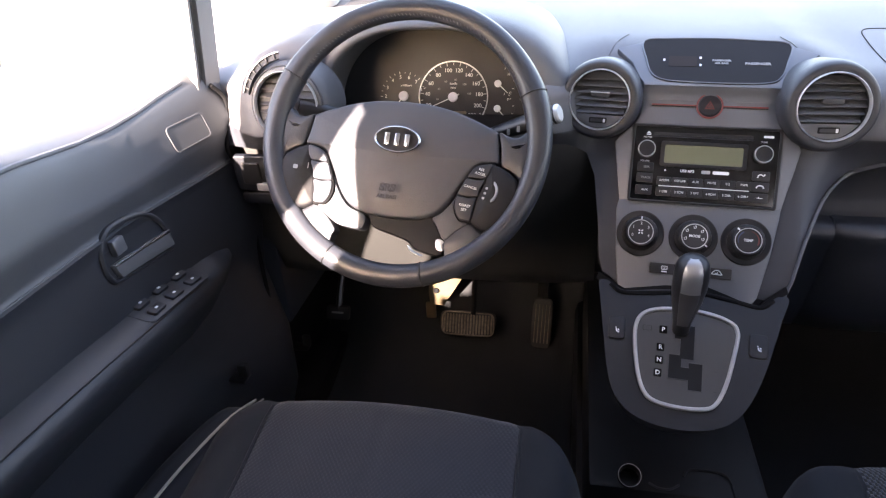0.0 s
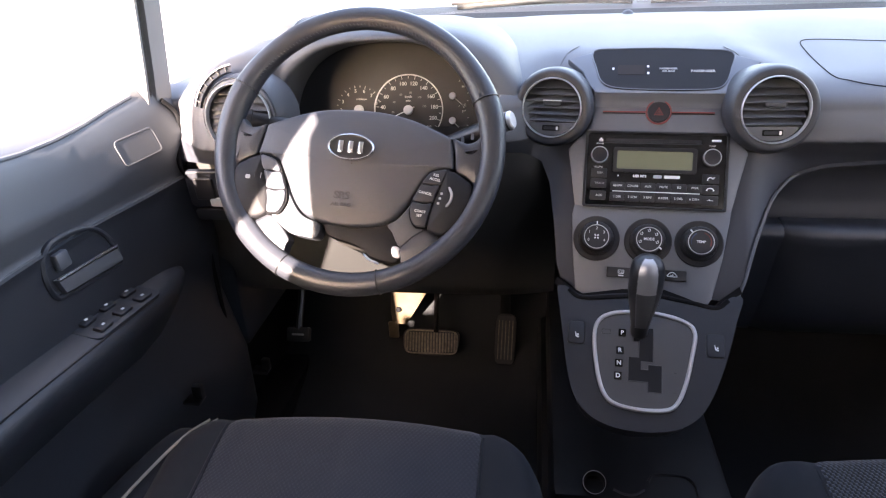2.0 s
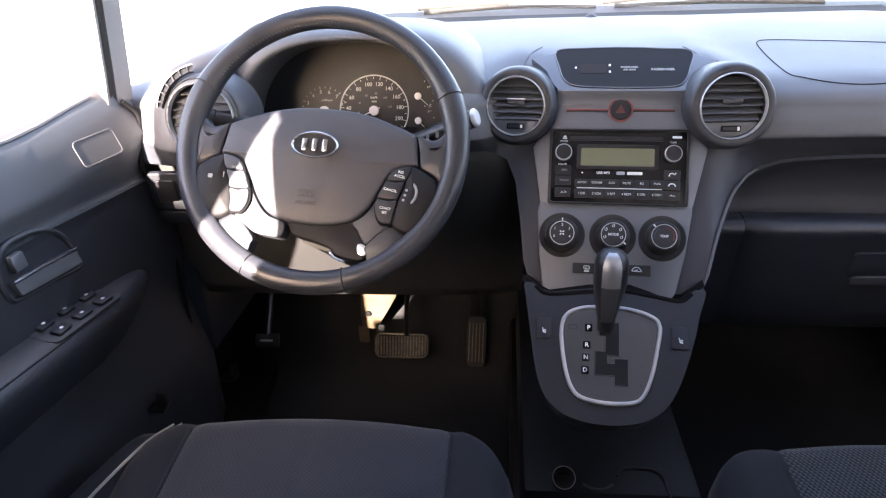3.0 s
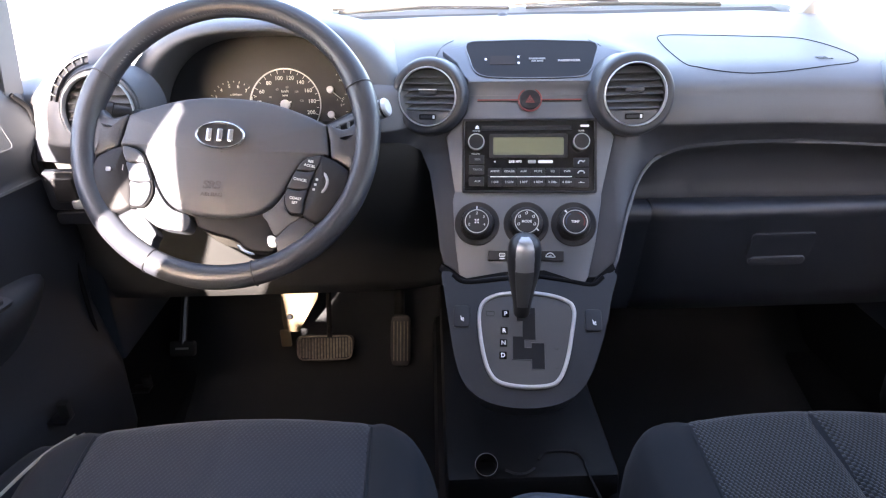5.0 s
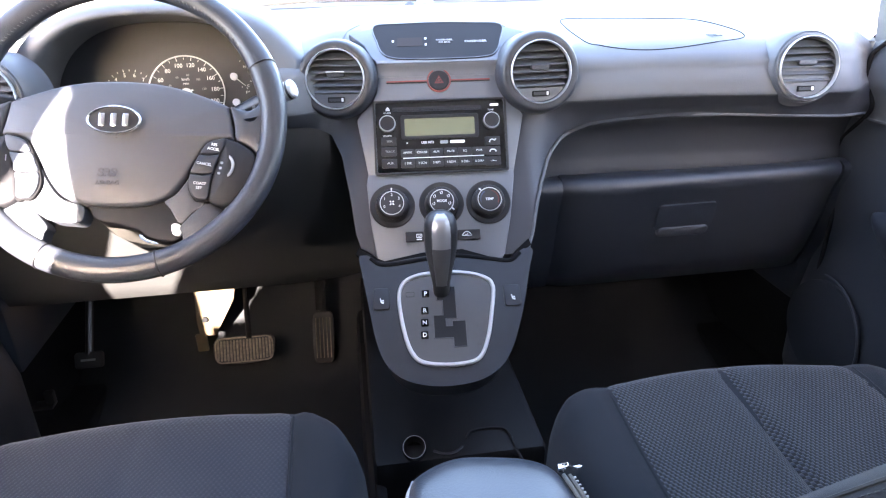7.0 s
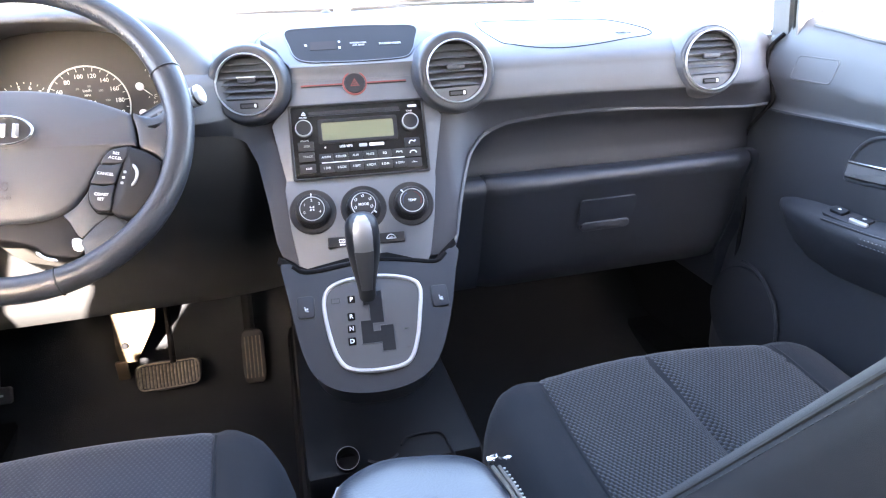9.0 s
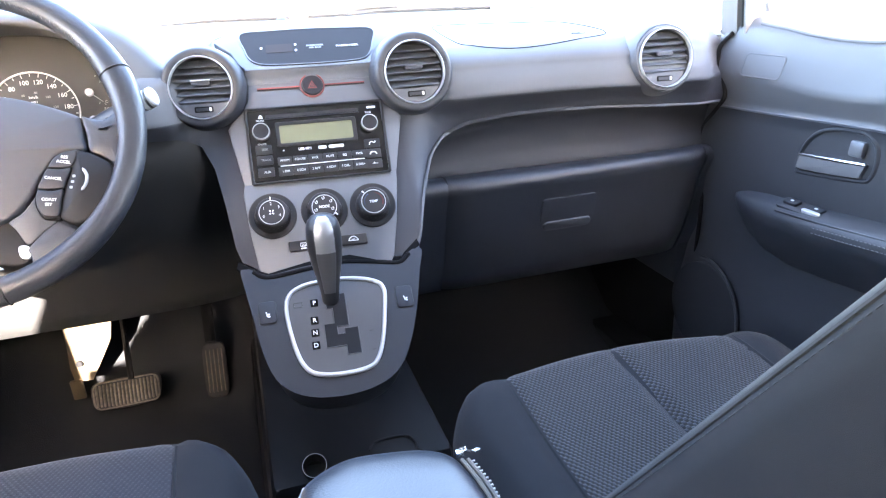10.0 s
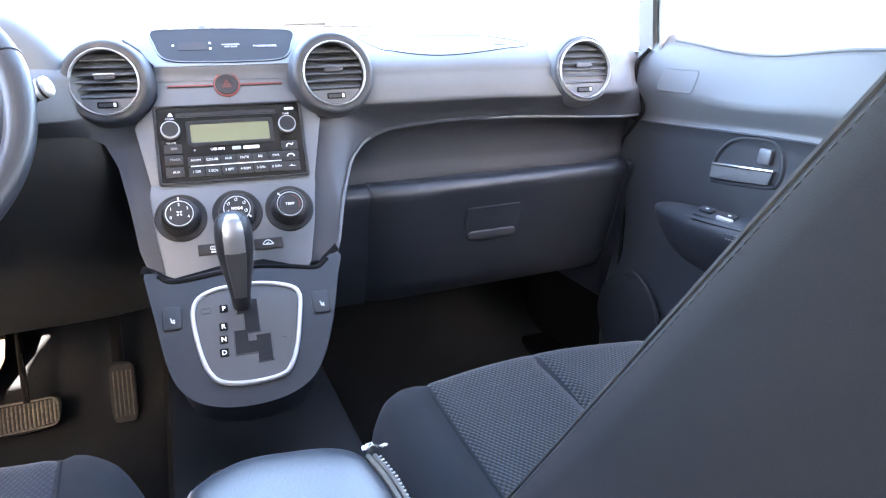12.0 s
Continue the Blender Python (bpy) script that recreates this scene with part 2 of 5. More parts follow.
def tube(pts, r, n=10, closed=False, flat=1.0, cap=True):
    """A round bar along a line; r may differ from point to point."""
    pts = [Vector(p) for p in pts]
    k = len(pts)
    rr = r if isinstance(r, (list, tuple)) else [r] * k
    rows, side = [], None
    for i, p in enumerate(pts):
        a, b = (pts[i - 1], pts[(i + 1) % k]) if closed else (pts[max(0, i - 1)], pts[min(k - 1, i + 1)])
        t = (b - a).normalized()
        if side is None:
            side = t.orthogonal().normalized()
        side = (side - t * side.dot(t)).normalized()
        up = t.cross(side)
        rows.append([p + rr[i] * (math.cos(2 * math.pi * j / n) * side + flat * math.sin(2 * math.pi * j / n) * up) for j in range(n)])
    bm = sheet(rows, close_u=True, close_v=closed)
    if cap and not closed:
        bm.verts.ensure_lookup_table()
        bm.faces.new([bm.verts[j] for j in range(n)])
        bm.faces.new([bm.verts[(k - 1) * n + j] for j in range(n)][::-1])
    return bm


def block(x0, x1, y0, y1, z0, z1, bevel=0.0, seg=2):
    bm = bmesh.new()
    bmesh.ops.create_cube(bm, size=1)
    for v in bm.verts:
        v.co = ((x0 + x1) / 2 + v.co.x * (x1 - x0), (y0 + y1) / 2 + v.co.y * (y1 - y0), (z0 + z1) / 2 + v.co.z * (z1 - z0))
    if bevel:
        bmesh.ops.bevel(bm, geom=bm.edges[:], offset=bevel, segments=seg, affect="EDGES", profile=0.5)
    return bm


def join(*bms):
    a = bms[0]
    for b in bms[1:]:
        me = bpy.data.meshes.new("tmp")
        b.to_mesh(me)
        b.free()
        a.from_mesh(me)
        bpy.data.meshes.remove(me)
    return a


def words(text, size, m, mat, parent, name="lettering", bold=0.0, wide=1.0):
    """Raised print, centred on the frame m."""
    c = bpy.data.curves.new("text", "FONT")
    c.body, c.size, c.align_x, c.align_y, c.extrude, c.offset = text, size, "CENTER", "CENTER", 0.0003, bold
    c.resolution_u = 3
    ob = bpy.data.objects.new("text", c)
    me = bpy.data.meshes.new_from_object(ob)
    bpy.data.objects.remove(ob)
    me.transform(m @ Matrix.Diagonal((wide, 1, 1, 1)))
    me.materials.clear()
    me.materials.append(mat)
    return part(name, me, mat, parent)


def bar(w, h, m, mat, parent, name="print_mark"):
    return part(name, plate(rrect(w, h, min(w, h) * 0.25, 2), 0, 0.0005), mat, parent, m=m)


def face_frame(x, y, z, tilt, yaw=0.0, base=Matrix()):
    """Frame of a face that looks back at the cabin, reclined by tilt: x right, y up the face, z out of it."""
    return base @ pose(x, y, z, 90 - tilt, 0, yaw)


def ease(a, b, x):
    t = min(1, max(0, (x - a) / (b - a)))
    return t * t * (3 - 2 * t)


def lerp_at(table, x):
    if x <= table[0][0]:
        return table[0][1]
    for (a, p), (b, q) in zip(table, table[1:]):
        if x <= b:
            return p + (q - p) * (x - a) / (b - a)
    return table[-1][1]


SHIFT = -0.034   # the driver's side of the cabin lies this much further from the stack
TOE = 0.0875     # the driver's door closes in towards the dashboard by this slope, from the handle on
STACK = pose(0.004, 0, 0, 0, 0, -5)   # the centre stack is turned a little to the driver

# ---- cabin shell ----
whole("ground", block(-150, 150, -150, 150, -0.55, -0.35), CONCRETE, "pale sunlit open ground outside the car", "ground", kind="structure")
floor_bm = sheet([[(x * (0.88 if y > 0.48 else 1), y, z) for x in (-0.755, -0.3, -0.15, 0.15, 0.3, 0.72)] for y, z in ((-2.0, 0.0), (0.12, 0.0), (0.3, 0.05), (0.46, 0.22), (0.5, 0.45), (0.52, 0.69), (0.64, 0.705))])
whole("floor", thick(floor_bm, 0.02), CARPET, "dark worn floor carpet with a raised toe board", "floor", kind="structure")
roof_rows = []
for y, z in ((-0.16, 1.16), (-0.3, 1.19), (-0.8, 1.22), (-1.5, 1.21), (-2.0, 1.15)):
    roof_rows.append([(x + SHIFT / 2, y, z - 0.07 * (abs(x) / 0.6) ** 4) for x in (-0.6, -0.57, -0.5, -0.3, 0, 0.3, 0.5, 0.57, 0.6)])
whole("ceiling", thick(sheet(roof_rows), 0.03), CLOTH, "pale woven headliner under the roof", "ceiling", kind="structure")
# added walls behind the view keep daylight out except through the side openings
whole("wall_rear", block(-0.755, 0.72, -2.06, -2.0, 0.0, 1.14, 0.01), LOWER, "unseen dark wall closing the back of the cabin against light", "wall", kind="structure")
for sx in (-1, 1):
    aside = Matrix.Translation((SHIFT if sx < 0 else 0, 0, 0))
    side_wall = whole("wall_side", block(min(sx * 0.7, sx * 0.75), max(sx * 0.7, sx * 0.75), -2.0, -1.12, 0.0, 0.79, 0.008), LOWER,
                      "unseen dark wall closing the rear side below the window opening", "wall", kind="structure", m=aside)
    # unseen pillar: its outline is drawn to shade the dash and edge the wheel's sun
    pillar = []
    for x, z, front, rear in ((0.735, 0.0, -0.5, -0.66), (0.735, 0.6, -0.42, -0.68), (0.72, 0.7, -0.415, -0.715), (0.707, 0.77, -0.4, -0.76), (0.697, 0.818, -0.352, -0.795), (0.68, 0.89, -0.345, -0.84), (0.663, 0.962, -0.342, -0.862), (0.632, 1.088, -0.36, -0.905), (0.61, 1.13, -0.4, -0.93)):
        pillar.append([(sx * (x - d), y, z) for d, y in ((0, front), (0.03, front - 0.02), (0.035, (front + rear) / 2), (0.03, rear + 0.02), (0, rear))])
    whole("pillar_b", thick(sheet(pillar), 0.02), PALE, "pale middle roof pillar, unseen, widened to shape the sun inside", "pillar", kind="structure", m=aside)
    whole("pillar_a", tube(curve3([(sx * 0.69, 0.62, 0.7), (sx * 0.66, 0.42, 0.83), (sx * 0.6, 0.12, 1.0), (sx * 0.54, -0.17, 1.12)]), 0.034, 10, flat=0.8), PALE,
          "pale front roof pillar beside the windscreen", "pillar", kind="structure", m=aside)
    # rail kept high and thin, out of view, so sun reaches the wheel
    rail = [(0.575, -0.1, 1.05), (0.605, -0.4, 1.09), (0.605, -0.62, 1.11), (0.605, -0.72, 1.13), (0.605, -0.86, 1.14), (0.605, -1.1, 1.14), (0.6, -2.0, 1.1)]
    whole("roof_rail", tube([(sx * x, y, z) for x, y, z in rail], [0.06, 0.05, 0.04, 0.034, 0.032, 0.032, 0.032], 10), PALE,
          "pale trim rail along the roof edge", "rail", kind="structure", m=aside)
    whole("pillar_rear", tube([(sx * 0.72, -2.0, 0.7), (sx * 0.6, -2.0, 1.1)], 0.06, 8), PALE, "pale rear roof pillar", "pillar", kind="structure", m=aside)
for sx in (-1, 1):
    aside = Matrix.Translation((SHIFT if sx < 0 else 0, 0, 0))
    whole("wall_body_side", block(min(sx * 0.735, sx * 0.755), max(sx * 0.735, sx * 0.755), -1.0, 0.66, -0.1, 0.6, 0.008), PAINT,
          "pale silver outer body side below the window", "wall", kind="structure", m=aside)
screen = whole("windscreen", thick(sheet([[(x * w, y, z - 0.05 * x * x) for x in (-1, -0.6, -0.2, 0.2, 0.6, 1)] for w, y, z in ((0.66, 0.66, 0.74), (0.6, 0.25, 0.97), (0.54, -0.14, 1.16))]), 0.004),
               GLASS, "clear curved windscreen glass", "windscreen", kind="structure")
screen.visible_shadow = False

# ---- dashboard ----
dash = thing("dashboard", (0, 0.3, 0.45), "dark grey grained plastic dashboard with round air vents", "dashboard")
EDGE_R = [(0.0, 0.45), (0.088, 0.45), (0.1, 0.453), (0.107, 0.456), (0.113, 0.463), (0.124, 0.495), (0.135, 0.521), (0.15, 0.546), (0.16, 0.562), (0.183, 0.5795), (0.23, 0.5945), (0.32, 0.6005), (0.43, 0.602), (0.5, 0.599), (0.63, 0.591), (0.7, 0.588)]
EDGE_L = [(0.0, 0.45), (0.094, 0.45), (0.106, 0.458), (0.118, 0.464), (0.123, 0.48), (0.127, 0.523), (0.134, 0.572), (0.146, 0.6), (0.17, 0.612), (0.22, 0.615), (0.7, 0.603)]
STACK_FACE = [(0.45, -0.106), (0.551, -0.037), (0.64, 0.012), (0.675, 0.025)]
DASH_FACE = [(0.45, 0.02), (0.595, 0.005), (0.606, 0.001), (0.614, -0.004), (0.633, -0.0215), (0.635, -0.022), (0.655, -0.0185), (0.675, -0.01)]
STACK_TOP = [(0.035, 0.69), (0.055, 0.7), (0.082, 0.713), (0.112, 0.724), (0.15, 0.729), (0.22, 0.732), (0.35, 0.733), (0.5, 0.733), (0.62, 0.715)]
DASH_TOP = [(0.004, 0.69), (0.03, 0.701), (0.07, 0.706), (0.11, 0.709), (0.15, 0.712), (0.22, 0.718), (0.35, 0.727), (0.5, 0.731), (0.62, 0.715)]


def dash_column(x):
    """The dashboard's outline at this distance from the middle, from its lower edge up and forward to the windscreen."""
    w = 1 - ease(0.12, 0.21, abs(x))
    out_x = abs(x) + (0.4 * SHIFT * ease(0.3, 0.6, abs(x)) if x < 0 else 0)
    back = -0.032 * ease(0.3, 0.55, out_x)
    curl = 0.066 * ease(0.592, 0.676, out_x)
    turn = -math.tan(radians(5)) * max(-0.2, min(0.2, x)) * w
    low = lerp_at(EDGE_R if x >= 0 else EDGE_L, abs(x))
    out = []
    for i in range(19):
        z = low + (0.634 - low) * i / 10 if i < 11 else 0.634 + 0.046 * (i - 10) / 8
        out.append((x, w * lerp_at(STACK_FACE, z) + (1 - w) * (lerp_at(DASH_FACE, z) + back + curl * (0.3 + 0.7 * ease(0.6, 0.65, z))) + turn, z))
    lift = 0.05 * (1 - ease(0.555, 0.71, -x)) * ease(0.42, 0.52, -x)
    for (ys, zs), (yd, zd) in zip(STACK_TOP, DASH_TOP):
        f = (1 - (yd / 0.62)) if yd < 0.62 else 0
        out.append((x, w * ys + (1 - w) * (yd + (back + curl) * f) + turn * f, w * zs + (1 - w) * zd - 0.012 * ease(0.5, 0.7, out_x) * (yd > 0.2) + lift * (0.55 + 0.45 * ease(0.0, 0.03, yd)) * (1 - ease(0.1, 0.36, yd))))
    return out


def in_binnacle(c):
    return (-0.53 if c.z > 0.7 else -0.558) < c.x < -0.222 and c.y < 0.2 and c.z > 0.6


xs = sorted({round(v, 4) for v in [i * 0.01318 - 0.716 for i in range(107)] + [s * e for s in (-1, 1) for e in (0.107, 0.112, 0.118, 0.12, 0.123, 0.127, 0.134, 0.146, 0.158)]})
columns = [dash_column(x) for x in xs]
skin_bm = sheet(columns, keep=lambda c: not in_binnacle(c))
skin_rows = [[Vector(p) for p in c] for c in columns]
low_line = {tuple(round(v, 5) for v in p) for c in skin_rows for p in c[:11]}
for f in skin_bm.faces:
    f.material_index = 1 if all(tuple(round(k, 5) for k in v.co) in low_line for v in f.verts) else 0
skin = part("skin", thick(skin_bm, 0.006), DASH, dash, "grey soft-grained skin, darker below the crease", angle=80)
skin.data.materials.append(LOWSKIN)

edge_r = [Vector(dash_column(x)[0]) for x in [0.1085 + 0.557 * i / 70 for i in range(71)]]
part("edge_lip", tube([p + Vector((0.0005, -0.0035, -0.0005)) for p in edge_r], 0.0023, 8), DASH, dash, "thin lip along the lower edge")

end = curve3([(0.662, 0.006, 0.3), (0.662, 0.004, 0.4), (0.66, 0.002, 0.455), (0.66, 0.002, 0.49), (0.66, 0.016, 0.51), (0.661, 0.022, 0.535), (0.663, 0.012, 0.555), (0.664, -0.012, 0.583), (0.666, -0.018, 0.6), (0.669, -0.006, 0.622), (0.671, 0.01, 0.648), (0.673, 0.014, 0.672), (0.68, -0.004, 0.694)], 4)
for sx in (-1, 1):
    side = Matrix.Translation((SHIFT + 0.25 * TOE if sx < 0 else 0, 0, 0))
    # the dark gap at the door is drawn as a dull black strip
    part("end_gap_strip", tube([Vector((sx * p.x, p.y, p.z)) for p in end], 0.0034, 8), SLOT, dash, "black strip standing for the dark gap between dashboard and door", m=side)
    part("end_filler", block(min(sx * 0.645, sx * 0.73), max(sx * 0.645, sx * 0.73), 0.037, 0.3, 0.24, 0.69, 0.006), GLOVE, dash, m=side)

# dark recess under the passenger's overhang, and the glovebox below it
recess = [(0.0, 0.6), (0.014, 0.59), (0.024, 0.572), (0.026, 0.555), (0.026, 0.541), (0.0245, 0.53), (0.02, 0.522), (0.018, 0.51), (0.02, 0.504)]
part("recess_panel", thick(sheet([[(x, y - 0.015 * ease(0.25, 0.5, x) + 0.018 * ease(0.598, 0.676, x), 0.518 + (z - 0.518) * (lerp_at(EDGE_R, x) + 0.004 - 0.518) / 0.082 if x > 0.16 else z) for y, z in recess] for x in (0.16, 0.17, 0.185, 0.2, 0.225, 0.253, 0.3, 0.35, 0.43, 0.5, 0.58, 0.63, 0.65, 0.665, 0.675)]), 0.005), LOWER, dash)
glove_profile = [(0.02, 0.513), (-0.008, 0.5155), (-0.019, 0.5145), (-0.027, 0.509), (-0.03, 0.5), (-0.026, 0.488), (-0.018, 0.47), (-0.01, 0.44), (0.0, 0.4), (0.016, 0.35), (0.035, 0.31), (0.09, 0.295), (0.3, 0.29)]


def glove_rows(x0, x1, n):
    return [[(x0 + (x1 - x0) * i / n, y + 0.012 * (abs(2 * i / n - 1) ** 14), z) for y, z in glove_profile] for i in range(n + 1)]


glovebox = part("glovebox", thick(sheet(glove_rows(0.187, 0.642, 24)), 0.006), GLOVE, dash, "dark plastic glovebox lid", angle=60)
LATCH = face_frame(0.39, -0.0155, 0.448, -14)
lt = part("latch", plate(rrect(0.096, 0.046, 0.006, cy=-0.006), -0.003, 0.0006, 0.0004), GLOVE, glovebox, "flush pull latch", m=LATCH)
part("latch_pull", plate(rrect(0.086, 0.017, 0.008, cy=-0.033), -0.003, 0.0035, 0.002, 0.0015), LOWSKIN, lt, m=LATCH)
for x0, x1 in ((0.1, 0.1855), (0.6435, 0.672)):
    part("glovebox_surround", thick(sheet([[(x, y + 0.008, z - 0.001) for y, z in glove_profile] for x in (x0, (x0 + x1) / 2, x1)]), 0.006), GLOVE, dash)
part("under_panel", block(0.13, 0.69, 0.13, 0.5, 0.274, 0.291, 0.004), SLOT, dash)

# driver's lower panel, column opening
knee = [(0.03, 0.622), (0.0, 0.616), (-0.004, 0.605), (0.0, 0.56), (0.01, 0.5), (0.027, 0.43), (0.04, 0.375), (0.052, 0.35), (0.075, 0.34), (0.3, 0.338)]
part("knee_panel", thick(sheet([[(-0.724 + 0.604 * i / 20, y + 0.02 * abs(2 * i / 20 - 1) ** 6, z) for y, z in knee] for i in range(21)]), 0.006), KNEE, dash, "grey lower steering panel", angle=55)
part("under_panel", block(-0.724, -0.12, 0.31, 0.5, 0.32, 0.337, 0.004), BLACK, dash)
switch_panel = part("switch_panel", plate(rrect(0.085, 0.06, 0.008), 0, 0.008, 0.003), TRIM, dash, "small switch panel beside the column", m=face_frame(-0.628, -0.018, 0.565, -6))
part("switch", plate(rrect(0.03, 0.036, 0.004), 0.006, 0.012, 0.002), BLACK, switch_panel, m=face_frame(-0.642, -0.018, 0.567, -6))
part("switch", plate(rrect(0.034, 0.014, 0.004), 0.006, 0.011, 0.002), GREY, switch_panel, m=face_frame(-0.62, -0.018, 0.545, -6))
part("fuse_lid", plate(rrect(0.085, 0.02, 0.006), 0, 0.006, 0.002), TRIM, dash, m=face_frame(-0.628, -0.01, 0.52, -10))

# instrument hood: an arched binnacle
hood_rows = []
for y, rx, rz, z0 in ((0.5, 0.15, 0.08, 0.64), (0.36, 0.185, 0.112, 0.645), (0.22, 0.194, 0.13, 0.643), (0.13, 0.195, 0.138, 0.64), (0.08, 0.195, 0.1415, 0.638), (0.055, 0.193, 0.1415, 0.637), (0.04, 0.188, 0.139, 0.637), (0.031, 0.18, 0.1355, 0.637),
                      (0.027, 0.17, 0.1315, 0.637), (0.027, 0.161, 0.1285, 0.637), (0.03, 0.157, 0.1265, 0.637), (0.04, 0.1555, 0.124, 0.637), (0.08, 0.154, 0.117, 0.637), (0.14, 0.152, 0.108, 0.637)):
    row = []
    for i in range(41):
        a = math.pi * i / 40
        c, s_ = math.cos(a), math.sin(a)
        flare = 0.024 * ease(0.158, 0.182, rx) * c ** 0.3 * ease(0.02, 0.25, s_) if c > 0 else 0      # the hood spreads wider towards the stack
        row.append((-0.376 + flare + rx * math.copysign(abs(c) ** 0.72, c), y - 0.03 * (1 - s_) * (y < 0.2), z0 - 0.022 * (1 - s_) + rz * abs(s_) ** 0.8))
    hood_rows.append(row)
part("instrument_hood", thick(sheet(hood_rows), 0.003), DASH, dash, "arched hood over the dials", angle=60)
part("binnacle_floor", sheet([[(-0.57 + 0.345 * i / 8, y, z) for i in range(9)] for y, z in ((-0.004, 0.6), (0.0, 0.612), (0.03, 0.622), (0.14, 0.628))]), BLACK, dash)

# passenger airbag lid: a fine groove round a slightly raised pad
LID = smooth_poly([(0.245, 0.03), (0.3, 0.014), (0.38, 0.013), (0.455, 0.022), (0.478, 0.05), (0.482, 0.1), (0.475, 0.15), (0.455, 0.185), (0.4, 0.205), (0.33, 0.225), (0.27, 0.236), (0.247, 0.222), (0.238, 0.17), (0.232, 0.1), (0.232, 0.05)], 5)


def dash_top_z(x, y):
    col = [(p[1], p[2]) for p in dash_column(x)[19:]]
    return lerp_at(col, y)


part("airbag_lid_groove", tube([(x, y, dash_top_z(x, y) + 0.0002) for x, y in LID], 0.0008, 6, closed=True), SLOT, dash, "passenger airbag lid seam")
srs = (0.43, 0.048)
words("SRS", 0.011, pose(srs[0], srs[1] + 0.006, dash_top_z(*srs) + 0.001, 5), LOWER, dash, bold=0.0003)
words("AIRBAG", 0.0062, pose(srs[0], srs[1] - 0.005, dash_top_z(*srs) + 0.001, 5), LOWER, dash, bold=0.0002)
sensor = whole("light_sensor", lathe([(0.011, 0), (0.011, 0.002), (0.008, 0.005), (0.004, 0.007), (0.0001, 0.0075)], 24), FLANK, "small round light sensor on the dashboard top", "sensor", m=pose(0.02, 0.5, 0.732))


for line in (((-0.123, 0.085), (-0.118, 0.105), (-0.108, 0.13), (-0.092, 0.158)), ((0.13, 0.06), (0.128, 0.08), (0.122, 0.105), (0.112, 0.135))):
    part("hood_crease", tube(curve3([(x, y, dash_top_z(x, y) + 0.0004) for x, y in line], 4), 0.0007, 6), BLACK, dash)


# ---- air vents ----
FLARED = [(1.4, -0.06), (1.38, -0.014), (1.33, -0.003), (1.26, 0.003), (1.22, 0.004), (1.13, 0.0045), (1.04, 0.0035), (0.99, -0.004), (0.97, -0.03)]
FLUSH = [(1.34, -0.06), (1.3, -0.02), (1.24, -0.007), (1.17, -0.0005), (1.15, -0.002), (1.12, 0.002), (1.04, 0.003), (0.99, -0.004), (0.97, -0.03)]


def air_vent(m, r, name_label, shape):
    pod = part("air_vent", lathe([(r * a, z) for a, z in shape], 56), FLANK if shape is FLARED else DASH, dash, name_label, m=m)
    part("chrome_ring", lathe([(r * 1.03, 0.002), (r * 1.026, 0.006), (r * 1.005, 0.007), (r * 0.985, 0.0055), (r * 0.98, 0.0)], 56), BRIGHT, pod, "thin bright ring", m=m)
    part("vent_back", lathe([(0.0001, -0.026), (r * 0.985, -0.026)], 40), LOWER, pod, m=m)
    for k in range(6):
        y = r * (0.76 - 0.225 * k)
        half = math.sqrt(max(0.0, (r * 0.95) ** 2 - (y - 0.003) ** 2))
        rows = [[(half * u, y + dy, z) for dy, z in ((-0.002, -0.0014), (-0.0031, -0.0004), (-0.0042, -0.0014), (0.0052, -0.014), (0.0064, -0.0132))] for u in [i / 8 - 1 for i in range(17)]]
        part("slat", sheet(rows, close_u=True), VANE, pod, m=m)
    part("direction_tab", plate(rrect(r * 0.62, r * 0.17, 0.003), -0.004, 0.001, 0.001), LOWSKIN, pod, m=m @ pose(0, r * 0.16, 0))
    low = [(r * 0.96 * math.cos(a), r * 0.96 * math.sin(a)) for a in [radians(212 + 11.6 * i) for i in range(11)]]
    part("lower_bezel", plate(low, -0.024, -0.001), VANE, pod, m=m)
    part("thumbwheel_slot", plate(rrect(r * 0.6, r * 0.19, 0.0015), -0.003, 0.0003), SLOT, pod, m=m @ pose(0, -r * 0.7, 0))
    part("thumbwheel", plate(rrect(r * 0.5, r * 0.1, 0.001), -0.003, 0.0011), TRIM, pod, m=m @ pose(0, -r * 0.7, 0))
    part("thumbwheel_mark", plate(rrect(r * 0.07, r * 0.12, 0.0008), 0, 0.0018), WHITE, pod, m=m @ pose(r * 0.22, -r * 0.7, 0))
    return pod


lit_vent = air_vent(STACK @ pose(-0.138, -0.006, 0.675, 78, 0, -5), 0.039, "round air vent beside the radio stack", FLARED)
air_vent(STACK @ pose(0.1412, -0.009, 0.6765, 78, 0, 5), 0.0412, "round air vent beside the radio stack", FLARED)
# highlight on this one vent's tab, made as a bright bar
part("tab_glint", block(-0.0125, 0.0125, -0.0008, 0.0008, 0, 0.0022, 0.0004), BRIGHT, lit_vent, "bright bar as the light caught on the tab", m=STACK @ pose(-0.138, -0.006, 0.675, 78, 0, -5) @ pose(0, 0.0095, 0))
air_vent(pose(0.522, -0.05, 0.67, 79.7, 0, -4.4), 0.0417, "round air vent at the door end", FLUSH)
air_vent(pose(-0.556, -0.05, 0.678, 80, 0, -4), 0.0465, "round air vent at the door end", FLUSH)
